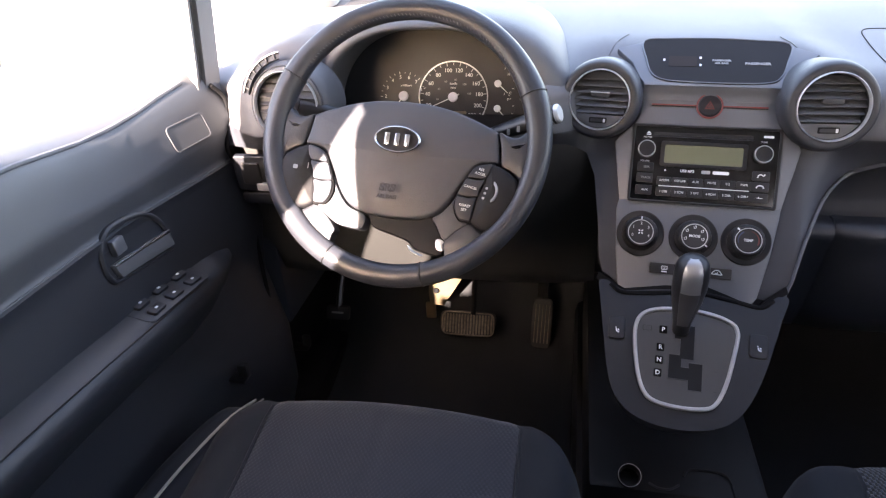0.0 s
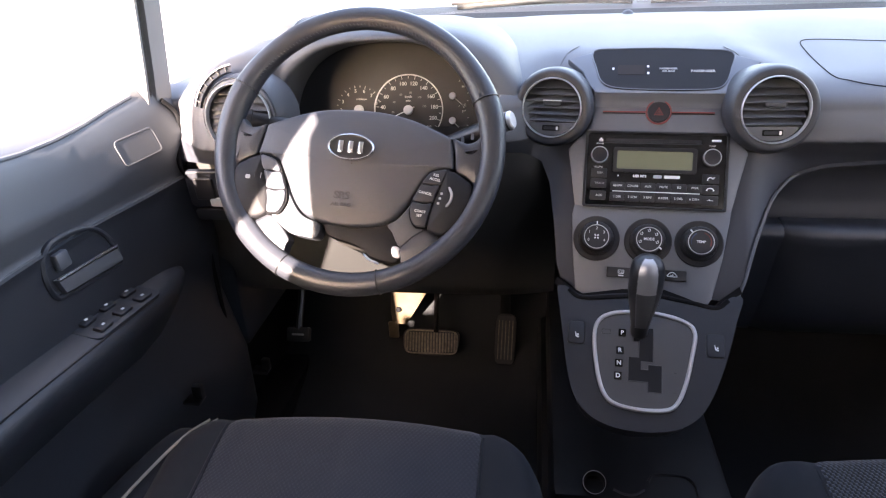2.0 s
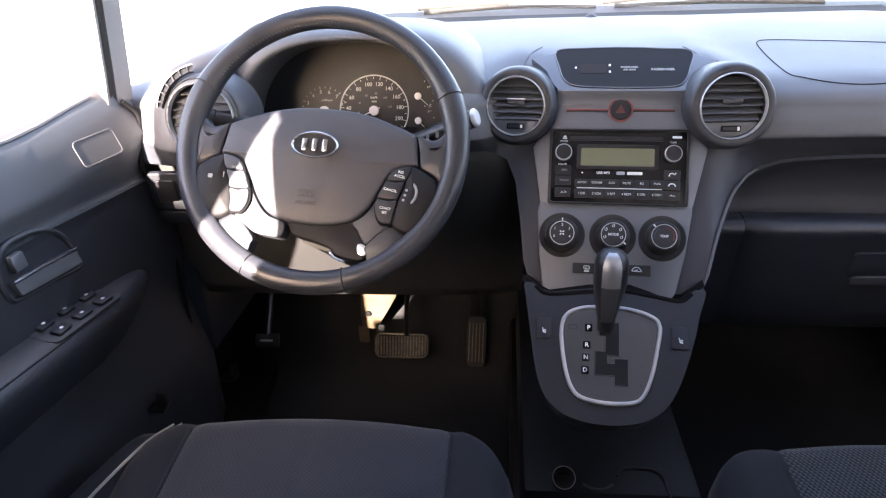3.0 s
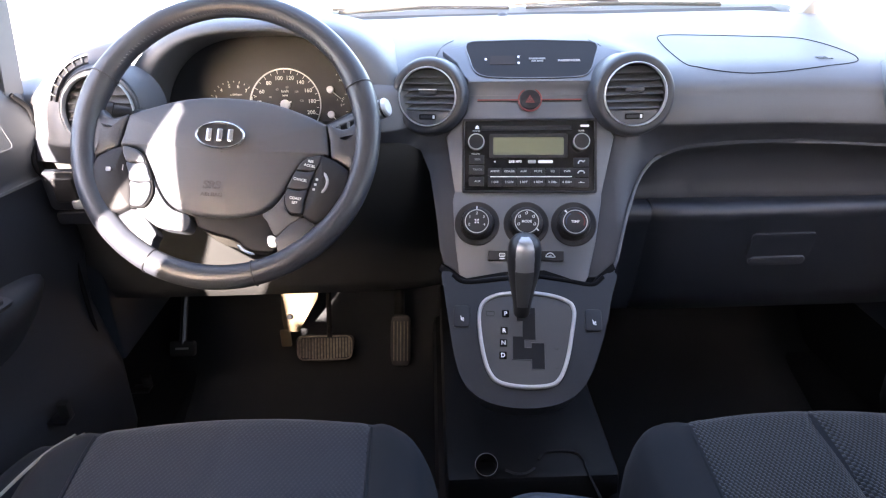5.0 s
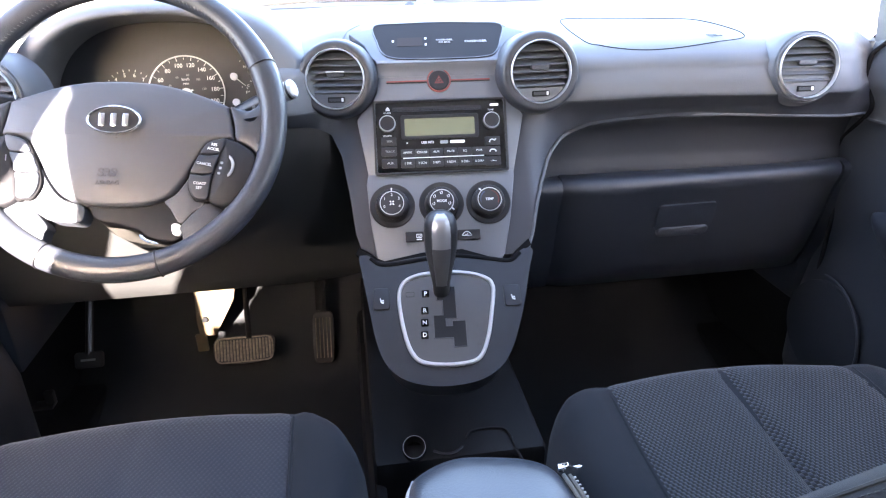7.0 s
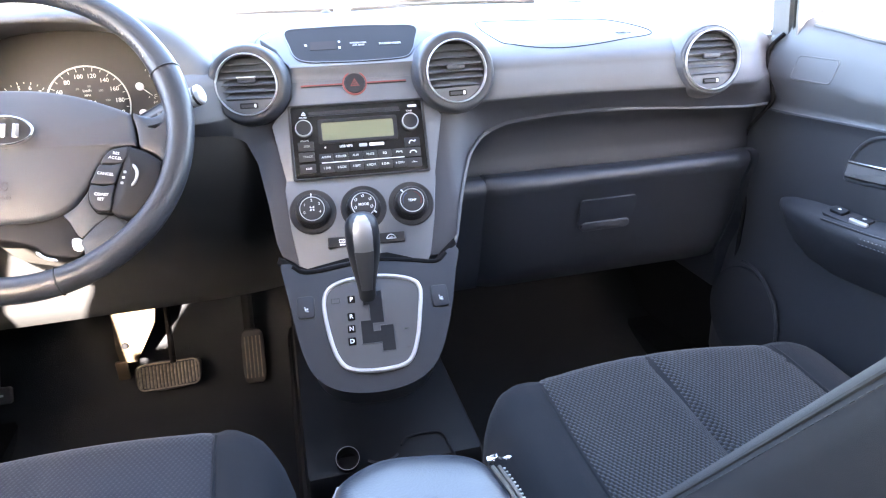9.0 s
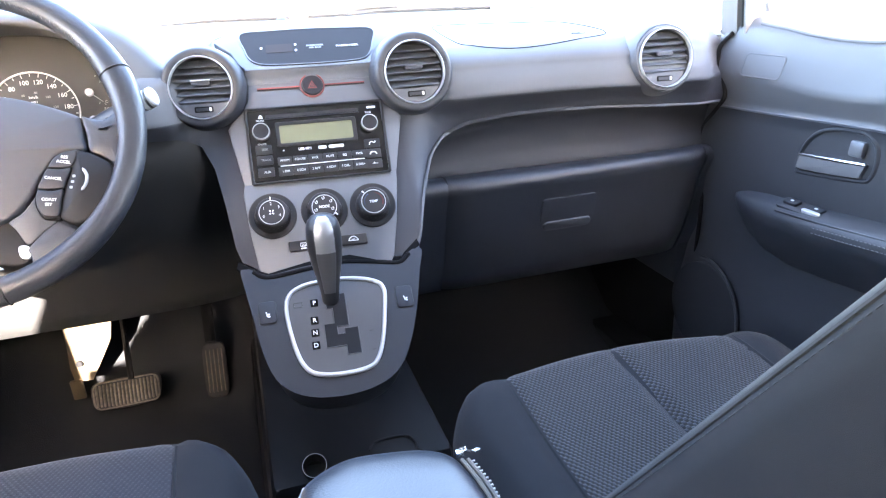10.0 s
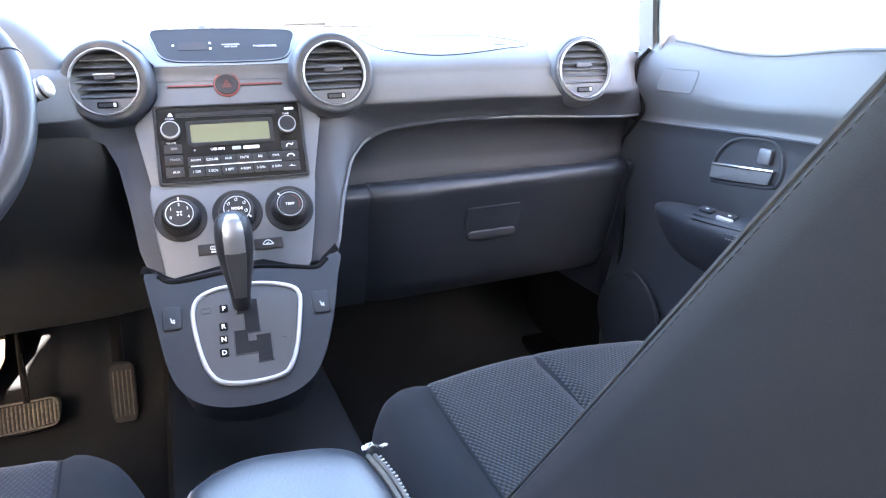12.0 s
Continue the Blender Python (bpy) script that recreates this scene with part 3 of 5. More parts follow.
# curved demister slot round the top of the driver's end vent
DV = pose(-0.556, -0.05, 0.678, 80, 0, -4)
arc = [radians(100 + 68 * i / 14) for i in range(15)]
part("demister_slot", sheet([[(k * 0.0465 * math.cos(a), k * 0.0465 * math.sin(a), z) for k, z in ((1.33, -0.012), (1.35, -0.006), (1.37, -0.0085), (1.52, -0.0115), (1.54, -0.0095), (1.56, -0.016))] for a in arc]), FLANK, dash, "dark curved demister slot", m=DV)
part("demister_edge", tube([(1.555 * 0.0465 * math.cos(a), 1.555 * 0.0465 * math.sin(a), -0.0095) for a in arc], 0.001, 6), BRIGHT, dash, "bright edge line", m=DV)
for k in range(6):
    part("demister_slat", block(1.36 * 0.0465, 1.53 * 0.0465, -0.0012, 0.0012, -0.014, -0.007, 0.0005), VANE, dash, m=DV @ pose(0, 0, 0, 0, 0, 106 + 11 * k))

# ---- centre stack ----
FACE = face_frame(0, -0.049, 0.551, 28.6, base=STACK)     # radio plane, origin under its middle
LOW = face_frame(0, -0.049, 0.551, 34, base=STACK)        # climate plane, same origin
TOP = face_frame(0, 0.02, 0.692, 62, base=STACK)          # display plane

upper = [(0.101, 0.0), (0.118, 0.078), (0.112, 0.088), (0.098, 0.1), (0.091, 0.115), (0.09, 0.135), (0.097, 0.155), (-0.09, 0.157), (-0.083, 0.135), (-0.084, 0.115), (-0.093, 0.1), (-0.106, 0.088), (-0.113, 0.078), (-0.1, 0.0)]
panel = part("silver_panel", plate(upper, -0.012, -0.001, 0.0015), SILVER, dash, "brushed silver-grey centre panel", m=FACE)
lower = [(0.101, 0.003), (-0.1, 0.003), (-0.103, -0.012), (-0.099, -0.066), (-0.093, -0.112), (-0.09, -0.12), (-0.083, -0.1225), (-0.05, -0.118), (0, -0.114), (0.045, -0.119), (0.068, -0.125), (0.076, -0.124), (0.081, -0.116), (0.092, -0.066), (0.1, -0.012)]
part("silver_panel", plate(lower, -0.012, -0.001, 0.0015), SILVER, dash, "silver-grey climate panel", m=LOW)
shoulder = [(0.09, -0.003), (0.1, 0.012), (0.112, 0.04), (0.134, 0.062), (0.098, 0.0795), (0.0, 0.088), (-0.086, 0.0835), (-0.122, 0.068), (-0.1, 0.04), (-0.09, 0.012), (-0.08, -0.003)]
part("silver_shoulder", plate(shoulder, -0.01, -0.0005, 0.002), SILVER, dash, "silver-grey display surround", m=TOP)

# black seam under the climate panel, and the fold between panel and display surround
seam = [(-0.117, -0.1), (-0.0955, -0.1135), (-0.0824, -0.1195), (-0.0304, -0.11), (0.0227, -0.1075), (0.048, -0.1155), (0.0723, -0.1245), (0.0857, -0.1245), (0.094, -0.114), (0.114, -0.097), (0.1175, -0.1055), (0.0775, -0.1365), (0.0629, -0.137), (0.035, -0.1275), (0.0068, -0.121), (-0.0296, -0.1235), (-0.0829, -0.1345), (-0.1047, -0.122), (-0.121, -0.109)]
part("black_seam", plate(seam[::-1], -0.02, 0.0004, 0.001), SLOT, dash, "black seam under the climate panel", m=LOW)
fold = []
for i in range(13):
    x = -0.0835 + 0.174 * i / 12
    p0, p1, p2, p3 = (FACE @ Vector((x, 0.137, 0.0)), FACE @ Vector((x, 0.149, 0.0006)), TOP @ Vector((x + 0.001, -0.006, 0.0006)), TOP @ Vector((x + 0.001, 0.0025, 0.0)))
    fold.append([(1 - t) ** 3 * p0 + 3 * t * (1 - t) ** 2 * p1 + 3 * t * t * (1 - t) * p2 + t ** 3 * p3 for t in [j / 8 for j in range(9)]])
part("silver_fold", thick(sheet(fold), 0.002), SILVER, dash, "rounded silver-grey fold below the display")

# display strip
display = thing("display_unit", (0, 0.06, 0.7), "dark clock and airbag warning display set in the centre panel", "display")
screen_pts = smooth_poly([(0.0985, 0.079), (0.094, 0.045), (0.086, 0.018), (0.072, 0.006), (0.03, 0.003), (-0.03, 0.004), (-0.06, 0.008), (-0.074, 0.02), (-0.081, 0.045), (-0.086, 0.082), (-0.05, 0.087), (0.01, 0.088), (0.06, 0.085)], 4)
part("screen", plate(inset(screen_pts, 0.0018), 0, 0.0012), SMOKE, display, "smoked dark screen", m=TOP)
part("screen_rim", frame_plate(screen_pts, inset(screen_pts, 0.0018), -0.002, 0.0019, 0.0005), SILVER, display, "thin silver rim", m=TOP)
part("clock_window", plate(rrect(0.036, 0.02, 0.002), 0.001, 0.0017), material("clock_glass", (0.02, 0.015, 0.0135), 0.6, spec=0.15), display, "dull clock window", m=TOP @ pose(-0.035, 0.042, 0))
for x, y in ((-0.059, 0.044), (-0.0125, 0.049), (-0.0125, 0.035)):
    bar(0.0028, 0.004, TOP @ pose(x, y, 0.0015), WHITE, display)
words("PASSENGER", 0.0045, TOP @ pose(0.014, 0.0445, 0.0016), GREY, display, bold=0.00012)
words("AIR BAG", 0.0045, TOP @ pose(0.014, 0.0392, 0.0016), GREY, display, bold=0.00012)
words("PASSENGER", 0.006, TOP @ pose(0.0585, 0.0395, 0.0016), GREY, display, bold=0.00015)

# hazard switch on its red line
hazard = thing("hazard_switch", (0, 0, 0.66), "round hazard light switch ringed in red", "switch")
HZ = FACE @ pose(0.003, 0.1305, 0)
part("ring", lathe([(0.0168, -0.002), (0.0168, 0.0012), (0.0158, 0.002), (0.0148, 0.0012), (0.0148, -0.002)], 36), RED, hazard, "red ring", m=HZ)
part("button", lathe([(0.0146, -0.002), (0.0146, 0.001), (0.013, 0.0022), (0.0001, 0.0016)], 36), BLACK, hazard, m=HZ)
tri = [(0.0075 * math.sin(a), 0.0075 * math.cos(a) - 0.0008) for a in (0, -2.094, 2.094)]
part("warning_triangle", frame_plate(tri, [(x * 0.62, y * 0.62) for x, y in tri], 0.001, 0.0024), AMBER, hazard, "red warning triangle", m=HZ)
part("warning_triangle", frame_plate([(x * 0.42, y * 0.42) for x, y in tri], [(x * 0.2, y * 0.2) for x, y in tri], 0.001, 0.0024), AMBER, hazard, m=HZ)
for x0, x1 in ((-0.073, -0.0165), (0.0165, 0.071)):
    part("red_stripe", block(x0, x1, -0.0008, 0.0008, -0.001, 0.0006), RED, hazard, "thin red stripe", m=HZ)
    part("stripe_groove", block(x0, x1, -0.0026, -0.0009, -0.002, -0.0002), BLACK, hazard, m=HZ)

# ---- radio ----
radio = thing("car_radio", (0, 0, 0.55), "black car radio with an olive display and two knobs", "radio")
RW = FACE @ pose(0.002, 0.0515, 0)
part("bezel", frame_plate(rrect(0.185, 0.1045, 0.003, 3), rrect(0.178, 0.098, 0.003, 3), -0.004, 0.003, 0.0008), BLACK, radio, m=RW)
part("fascia", plate(rrect(0.178, 0.098, 0.002, 2), -0.004, 0.0012, 0.0006), GLOSS, radio, "gloss black fascia", m=RW)
part("disc_slot", plate(rrect(0.124, 0.0042, 0.0015, 2), 0.001, 0.0016), BLACK, radio, "disc slot", m=RW @ pose(-0.004, 0.0398, 0))
part("slot_lip", plate(rrect(0.126, 0.0012, 0.0005, 2), 0.001, 0.0022), TRIM, radio, m=RW @ pose(-0.004, 0.0362, 0))
part("screen_frame", frame_plate(rrect(0.108, 0.034, 0.003, 3), rrect(0.097, 0.0245, 0.002, 3), 0.0, 0.0024, 0.0006), BLACK, radio, m=RW @ pose(-0.001, 0.0135, 0))
part("radio_screen", plate(rrect(0.097, 0.0245, 0.002, 3), 0.0, 0.0014), LCD, radio, "olive display", m=RW @ pose(-0.001, 0.0135, 0))
for x in (-0.073, 0.071):
    k = part("knob", lathe([(0.0118, 0.0), (0.0118, 0.003), (0.0112, 0.004), (0.0108, 0.0075), (0.0098, 0.009), (0.0001, 0.0085)], 36), BLACK, radio, m=RW @ pose(x, 0.0185, 0))
    part("knob_ring", lathe([(0.0113, 0.006), (0.0113, 0.0084), (0.0107, 0.0098), (0.0101, 0.0098), (0.0098, 0.0084)], 36), BRIGHT, k, "bright knob ring", m=RW @ pose(x, 0.0185, 0))
words("POWER", 0.003, RW @ pose(-0.073, 0.0345, 0.0014), WHITE, radio)
words("VOLUME", 0.003, RW @ pose(-0.074, 0.0025, 0.0014), WHITE, radio)
words("TUNE", 0.0032, RW @ pose(0.071, 0.0345, 0.0014), WHITE, radio)
bar(0.012, 0.003, RW @ pose(0.076, 0.0415, 0.0013), WHITE, radio)
part("eject_mark", plate([(0.003, -0.001), (0, 0.0025), (-0.003, -0.001)], 0.001, 0.0016), WHITE, radio, m=RW @ pose(-0.072, 0.0405, 0))
part("eject_mark", plate(rrect(0.006, 0.0012, 0.0003, 1), 0.001, 0.0016), WHITE, radio, m=RW @ pose(-0.072, 0.0382, 0))
words("USB MP3", 0.0046, RW @ pose(-0.019, -0.0085, 0.0014), WHITE, radio, bold=0.0001)
bar(0.011, 0.0045, RW @ pose(0.004, -0.0085, 0.0013), GREY, radio)
bar(0.02, 0.004, RW @ pose(0.0225, -0.0085, 0.0013), WHITE, radio)
bar(0.002, 0.002, RW @ pose(-0.047, -0.0085, 0.0013), WHITE, radio)
for k, t in enumerate(("AM/FM", "CD/USB", "AUX", "MUTE", "EQ", "PWR")):
    x = -0.047 + 0.0198 * k
    part("key", plate(rrect(0.0188, 0.0108, 0.001, 2), 0.001, 0.0026, 0.0006), BLACK, radio, m=RW @ pose(x, -0.0228, 0))
    words(t, 0.0041, RW @ pose(x, -0.0222, 0.0028), WHITE, radio)
for k, t in enumerate(("1 DIR", "2 SCN", "3 RPT", "4 RDM", "5 DIR-", "6 DIR+")):
    x = -0.047 + 0.0198 * k
    part("key", plate(rrect(0.0188, 0.0118, 0.001, 2), 0.001, 0.0026, 0.0006), BLACK, radio, m=RW @ pose(x, -0.0372, 0))
    words(t, 0.0043, RW @ pose(x, -0.0372, 0.0028), WHITE, radio)
part("white_rule", plate(rrect(0.112, 0.0009, 0.0003, 1), 0.001, 0.0029), WHITE, radio, m=RW @ pose(0.0025, -0.0296, 0))
for t, y in (("SEEK", -0.0055), ("TRACK", -0.0198), ("AUX", -0.0362)):
    part("key", plate(rrect(0.021, 0.0125, 0.001, 2), 0.001, 0.0026, 0.0006), BLACK, radio, m=RW @ pose(-0.0725, y, 0))
    words(t, 0.004, RW @ pose(-0.071, y, 0.0028), GREY if t != "AUX" else WHITE, radio)
for y in (-0.0095, -0.0235, -0.038):
    part("key", plate(rrect(0.021, 0.0125, 0.001, 2), 0.001, 0.0026, 0.0006), BLACK, radio, m=RW @ pose(0.071, y, 0))
part("phone_mark", tube(curve3([(-0.004, -0.002, 0), (-0.003, 0.001, 0), (0, 0.002, 0), (0.003, 0.0005, 0), (0.0045, 0.0026, 0)], 3), [0.0012] + [0.0008] * 11 + [0.0012], 6), WHITE, radio, m=RW @ pose(0.071, -0.0095, 0.0026))
part("phone_mark", tube(curve3([(-0.0045, -0.0015, 0), (-0.003, 0.0012, 0), (0, 0.0018, 0), (0.003, 0.0012, 0), (0.0045, -0.0015, 0)], 3), [0.0012] + [0.0008] * 11 + [0.0012], 6), WHITE, radio, m=RW @ pose(0.071, -0.0235, 0.0026))
part("voice_mark", plate([(0.0045, -0.0003), (0.0045, 0.0003), (0.001, 0.0005), (-0.001, 0.0022), (-0.001, 0.0005), (-0.0045, 0.0)], 0.002, 0.0029), WHITE, radio, m=RW @ pose(0.071, -0.038, 0))

# ---- climate controls ----
climate = thing("climate_controls", (0, -0.09, 0.5), "three round heater knobs on the silver panel", "control panel")


def heater_knob(x, y, kind):
    m = LOW @ pose(x, y, 0)
    k = part("heater_knob", lathe([(0.0308, -0.003), (0.0308, 0.0004), (0.0298, 0.0012), (0.0275, 0.0003), (0.0232, 0.0), (0.0222, 0.006), (0.0205, 0.015), (0.0192, 0.0176), (0.0175, 0.0186), (0.0163, 0.0178)], 48), KNOB, climate, m=m)
    for i in range(24):
        a = 2 * math.pi * i / 24
        part("grip_rib", block(0.0205, 0.0214, -0.0007, 0.0007, 0.004, 0.0135), KNOB, k, m=m @ pose(0, 0, 0, 0, 0, math.degrees(a)))
    part("knob_face", lathe([(0.0164, 0.0176), (0.0001, 0.0176)], 40), KNOBFACE, k, m=m)
    part("face_ring", lathe([(0.0163, 0.0177), (0.0161, 0.0188), (0.0154, 0.0188), (0.0152, 0.0177)], 40), BRIGHT, k, "fine bright ring", m=m)
    top = m @ pose(0, 0, 0.0178)
    spin = {"fan": 0, "mode": -128, "temp": 42}[kind]
    part("pointer", plate(rrect(0.0017, 0.004, 0.0005, 1, cy=0.0185), -0.001, 0.0013), WHITE, k, m=top @ pose(0, 0, 0, 0, 0, spin))
    if kind == "fan":
        for i, t in enumerate("01234"):
            a = radians(205 - 57.5 * i)
            words(t, 0.0052, top @ pose(0.0112 * math.cos(a), 0.0112 * math.sin(a), 0), WHITE, k)
        for i in range(4):
            part("fan_mark", plate(disc(0.0015, 10, 0.0025, 0, 0.001), 0, 0.0005), WHITE, k, m=top @ pose(0, 0, 0, 0, 0, 45 + 90 * i))
    elif kind == "mode":
        words("MODE", 0.0048, top, WHITE, k, bold=0.0001)
        for i in range(5):
            a = radians(200 - 55 * i)
            q = top @ pose(0.0114 * math.cos(a), 0.0114 * math.sin(a), 0)
            part("airflow_mark", tube([(-0.002, 0.0015, 0), (-0.0012, -0.0015, 0), (0.0008, -0.001, 0), (0.0014, 0.0014, 0)], 0.0004, 5), WHITE, k, m=q)
            part("airflow_mark", plate(disc(0.0008, 8, 0.0004, 0.0018), 0, 0.0005), WHITE, k, m=q)
    else:
        words("TEMP", 0.0046, top, WHITE, k, bold=0.0001)
        for a0, a1, mt in ((200, 120, BLUE), (75, -25, AMBER)):
            arc = [(0.0122 * math.cos(radians(a0 + (a1 - a0) * i / 10)), 0.0122 * math.sin(radians(a0 + (a1 - a0) * i / 10)), 0) for i in range(11)]
            part("scale_arc", tube(arc, [0.0004 + 0.0011 * i / 10 for i in range(11)], 6, flat=0.4), mt, k, "blue cold scale" if mt is BLUE else "red warm scale", m=top)
    return k


heater_knob(-0.069, -0.044, "fan")
heater_knob(-0.002, -0.044, "mode")
heater_knob(0.0625, -0.044, "temp")
for x0, x1 in ((-0.053, -0.019), (0.0135, 0.0485)):
    b = part("climate_button", plate(rrect(x1 - x0, 0.014, 0.001, 2), -0.002, 0.0026, 0.0008), BLACK, climate, m=LOW @ pose((x0 + x1) / 2, -0.0885, 0))
    mk = LOW @ pose((x0 + x1) / 2 + (0.0015 if x0 < 0 else -0.001), -0.0875, 0.0028)
    if x0 < 0:
        part("demist_mark", frame_plate(rrect(0.008, 0.005, 0.001, 2), rrect(0.0066, 0.0036, 0.0006, 2), 0, 0.0005), WHITE, b, m=mk)
        for dx in (-0.0018, 0, 0.0018):
            part("demist_mark", tube([(dx, -0.003, 0), (dx + 0.0006, -0.001, 0), (dx, 0.001, 0)], 0.0003, 5), WHITE, b, m=mk)
        bar(0.007, 0.0016, mk @ pose(0, -0.005, 0), WHITE, b)
    else:
        part("recirculation_mark", tube(curve3([(-0.006, -0.002, 0), (-0.004, 0.001, 0), (-0.001, 0.003, 0), (0.003, 0.0025, 0), (0.006, -0.001, 0), (0.006, -0.0025, 0), (-0.006, -0.002, 0)], 3), 0.0006, 6), WHITE, b, m=mk)
        part("recirculation_mark", tube([(-0.002, -0.0008, 0), (0.002, -0.0008, 0), (0.001, 0.0008, 0)], 0.0005, 6), WHITE, b, m=mk)

# ---- shift console ----
console = thing("shift_console", (0, -0.15, 0.2), "blue-grey console under the stack with a gear selector plate", "console")
SH = face_frame(0, -0.16, 0.42, 51, base=STACK)          # plane of the selector plate
collar = smooth_poly([(0.1145, 0.06), (0.1065, 0.032), (0.097, -0.006), (0.0865, -0.0405), (0.0735, -0.073), (0.058, -0.096), (0.034, -0.1105), (0.002, -0.1165), (-0.032, -0.115), (-0.0605, -0.1055), (-0.0805, -0.086), (-0.092, -0.054), (-0.1005, -0.008), (-0.1085, 0.036), (-0.1125, 0.06), (-0.106, 0.0585), (-0.083, 0.047), (-0.04, 0.0525), (0.009, 0.056), (0.053, 0.05), (0.085, 0.0445), (0.104, 0.057)], 4)
rows = [[(x, y, 0.0) for x, y in inset(collar, 0.004)], [(x, y, -0.004) for x, y in collar], [(x, y, -0.012) for x, y in inset(collar, -0.001)], [(x * 0.97, y * 0.97 - 0.004, -0.06) for x, y in collar]]
bm_collar = sheet(rows, close_u=True)
bm_collar.verts.ensure_lookup_table()
bm_collar.faces.new([bm_collar.verts[i] for i in range(len(collar))])
part("surround", bm_collar, TRIM, console, "blue-grey grained surround", m=SH)
part("upper_seam", tube(curve3([(-0.101, 0.058, -0.001), (-0.083, 0.0475, -0.001), (-0.03, 0.053, -0.001), (0.009, 0.057, -0.001), (0.053, 0.051, -0.001), (0.085, 0.046, -0.001), (0.1005, 0.057, -0.001)]), 0.0033, 8), SLOT, console, "dark seam below the centre stack", m=SH)
ring_pts = smooth_poly([(0.0615, 0.0), (0.061, 0.0105), (0.0555, 0.0205), (0.037, 0.029), (0.009, 0.0338), (-0.02, 0.0335), (-0.0415, 0.0305), (-0.058, 0.0222), (-0.066, 0.0075), (-0.0665, -0.0158), (-0.061, -0.0525), (-0.0525, -0.078), (-0.0385, -0.0918), (-0.009, -0.097), (0.0245, -0.0945), (0.0395, -0.084), (0.0503, -0.0575), (0.058, -0.021)], 5)
part("bright_frame", frame_plate(ring_pts, inset(ring_pts, 0.005), -0.002, 0.0045, 0.0015), BRIGHT, console, "bright rounded frame", m=SH)
part("selector_plate", plate(inset(ring_pts, 0.0042), -0.002, 0.0015), PLATE, console, "grey selector plate", m=SH)
# zigzag gate
GATE = [(-0.0156, 0.0104), (-0.0156, -0.0078), (-0.0084, -0.0078), (-0.0084, -0.029), (-0.021, -0.029), (-0.021, -0.0593), (0.003, -0.0593), (0.003, -0.0714), (0.0192, -0.0714), (0.0192, -0.0375), (0.003, -0.0375), (0.003, -0.0441), (-0.006, -0.0441), (-0.006, -0.0333), (0.0084, -0.0333), (0.0084, 0.0104)]
part("gate_slot", plate(GATE, -0.001, 0.0019), POD, console, "dark zigzag gate", m=SH)
part("gate_edge", sheet([[(x, y, z) for x, y in inset(GATE, d)] for d, z in ((-0.0012, 0.0015), (-0.0006, 0.0024), (0.0003, 0.0022))], close_u=True), PLATE, console, m=SH)
for t, x, y in (("P", -0.03, 0.002), ("R", -0.032, -0.0215), ("N", -0.0328, -0.038), ("D", -0.0335, -0.0545)):
    b = part("letter_tile", plate(rrect(0.0092, 0.0098, 0.001, 2), 0.001, 0.0022), GLOSS, console, m=SH @ pose(x, y, 0))
    words(t, 0.0078, SH @ pose(x, y, 0.0024), WHITE, b, bold=0.0002)
part("lock_slot", frame_plate(rrect(0.011, 0.007, 0.001, 2), rrect(0.0096, 0.0056, 0.001, 2), 0.001, 0.002), BLACK, console, m=SH @ pose(-0.05, 0.002, 0))
bar(0.005, 0.0007, SH @ pose(0.035, -0.07, 0.0016), BLACK, console)
bar(0.005, 0.0007, SH @ pose(0.035, -0.045, 0.0016), BLACK, console)
for x, y in ((-0.0875, -0.002), (0.0835, -0.005)):
    b = part("seat_heater_switch", plate(rrect(0.021, 0.03, 0.004, 3), -0.002, 0.0018, 0.001), TRIM, console, m=SH @ pose(x, y, 0))
    part("switch_gap", frame_plate(rrect(0.0228, 0.0318, 0.0048, 3), rrect(0.021, 0.03, 0.004, 3), -0.002, 0.0006), BLACK, b, m=SH @ pose(x, y, 0))
    part("seat_mark", tube(curve3([(-0.0016, 0.0022, 0), (-0.001, -0.001, 0), (0.0022, -0.0022, 0)], 3), [0.0009] * 3 + [0.0012] * 4, 6), WHITE, b, m=SH @ pose(x + 0.001, y - 0.004, 0.002))
    part("seat_mark", plate(disc(0.0008, 8), 0, 0.0006), WHITE, b, m=SH @ pose(x - 0.0012, y - 0.0004, 0.0018))
    part("seat_mark", plate(disc(0.0012, 8), 0, 0.0006), WHITE, b, m=SH @ pose(x + 0.002, y - 0.003, 0.0018))

# gear lever: a dark stem widening into a knob with a silver crown
lever = thing("gear_lever", (-0.01, -0.15, 0.42), "dark gear lever with a polished silver crown", "gear lever")
lev = [(0.0, 0.0, 0.0105, 0.009), (-0.003, 0.018, 0.0115, 0.0095), (-0.008, 0.038, 0.0145, 0.013), (-0.014, 0.06, 0.018, 0.017), (-0.018, 0.082, 0.0205, 0.0195), (-0.019, 0.1, 0.0207, 0.0197), (-0.0188, 0.11, 0.0198, 0.0188), (-0.0183, 0.117, 0.0175, 0.0165), (-0.0178, 0.1215, 0.0135, 0.0125), (-0.0173, 0.124, 0.0075, 0.007), (-0.017, 0.1248, 0.0006, 0.0006)]
LV = STACK @ pose(-0.009, -0.156, 0.4195, 1)


def lever_rows(rows_, grow=0.0):
    return [[((a + grow) * math.cos(2 * math.pi * i / 24), y + (b + grow) * math.sin(2 * math.pi * i / 24), z) for i in range(24)] for y, z, a, b in rows_]


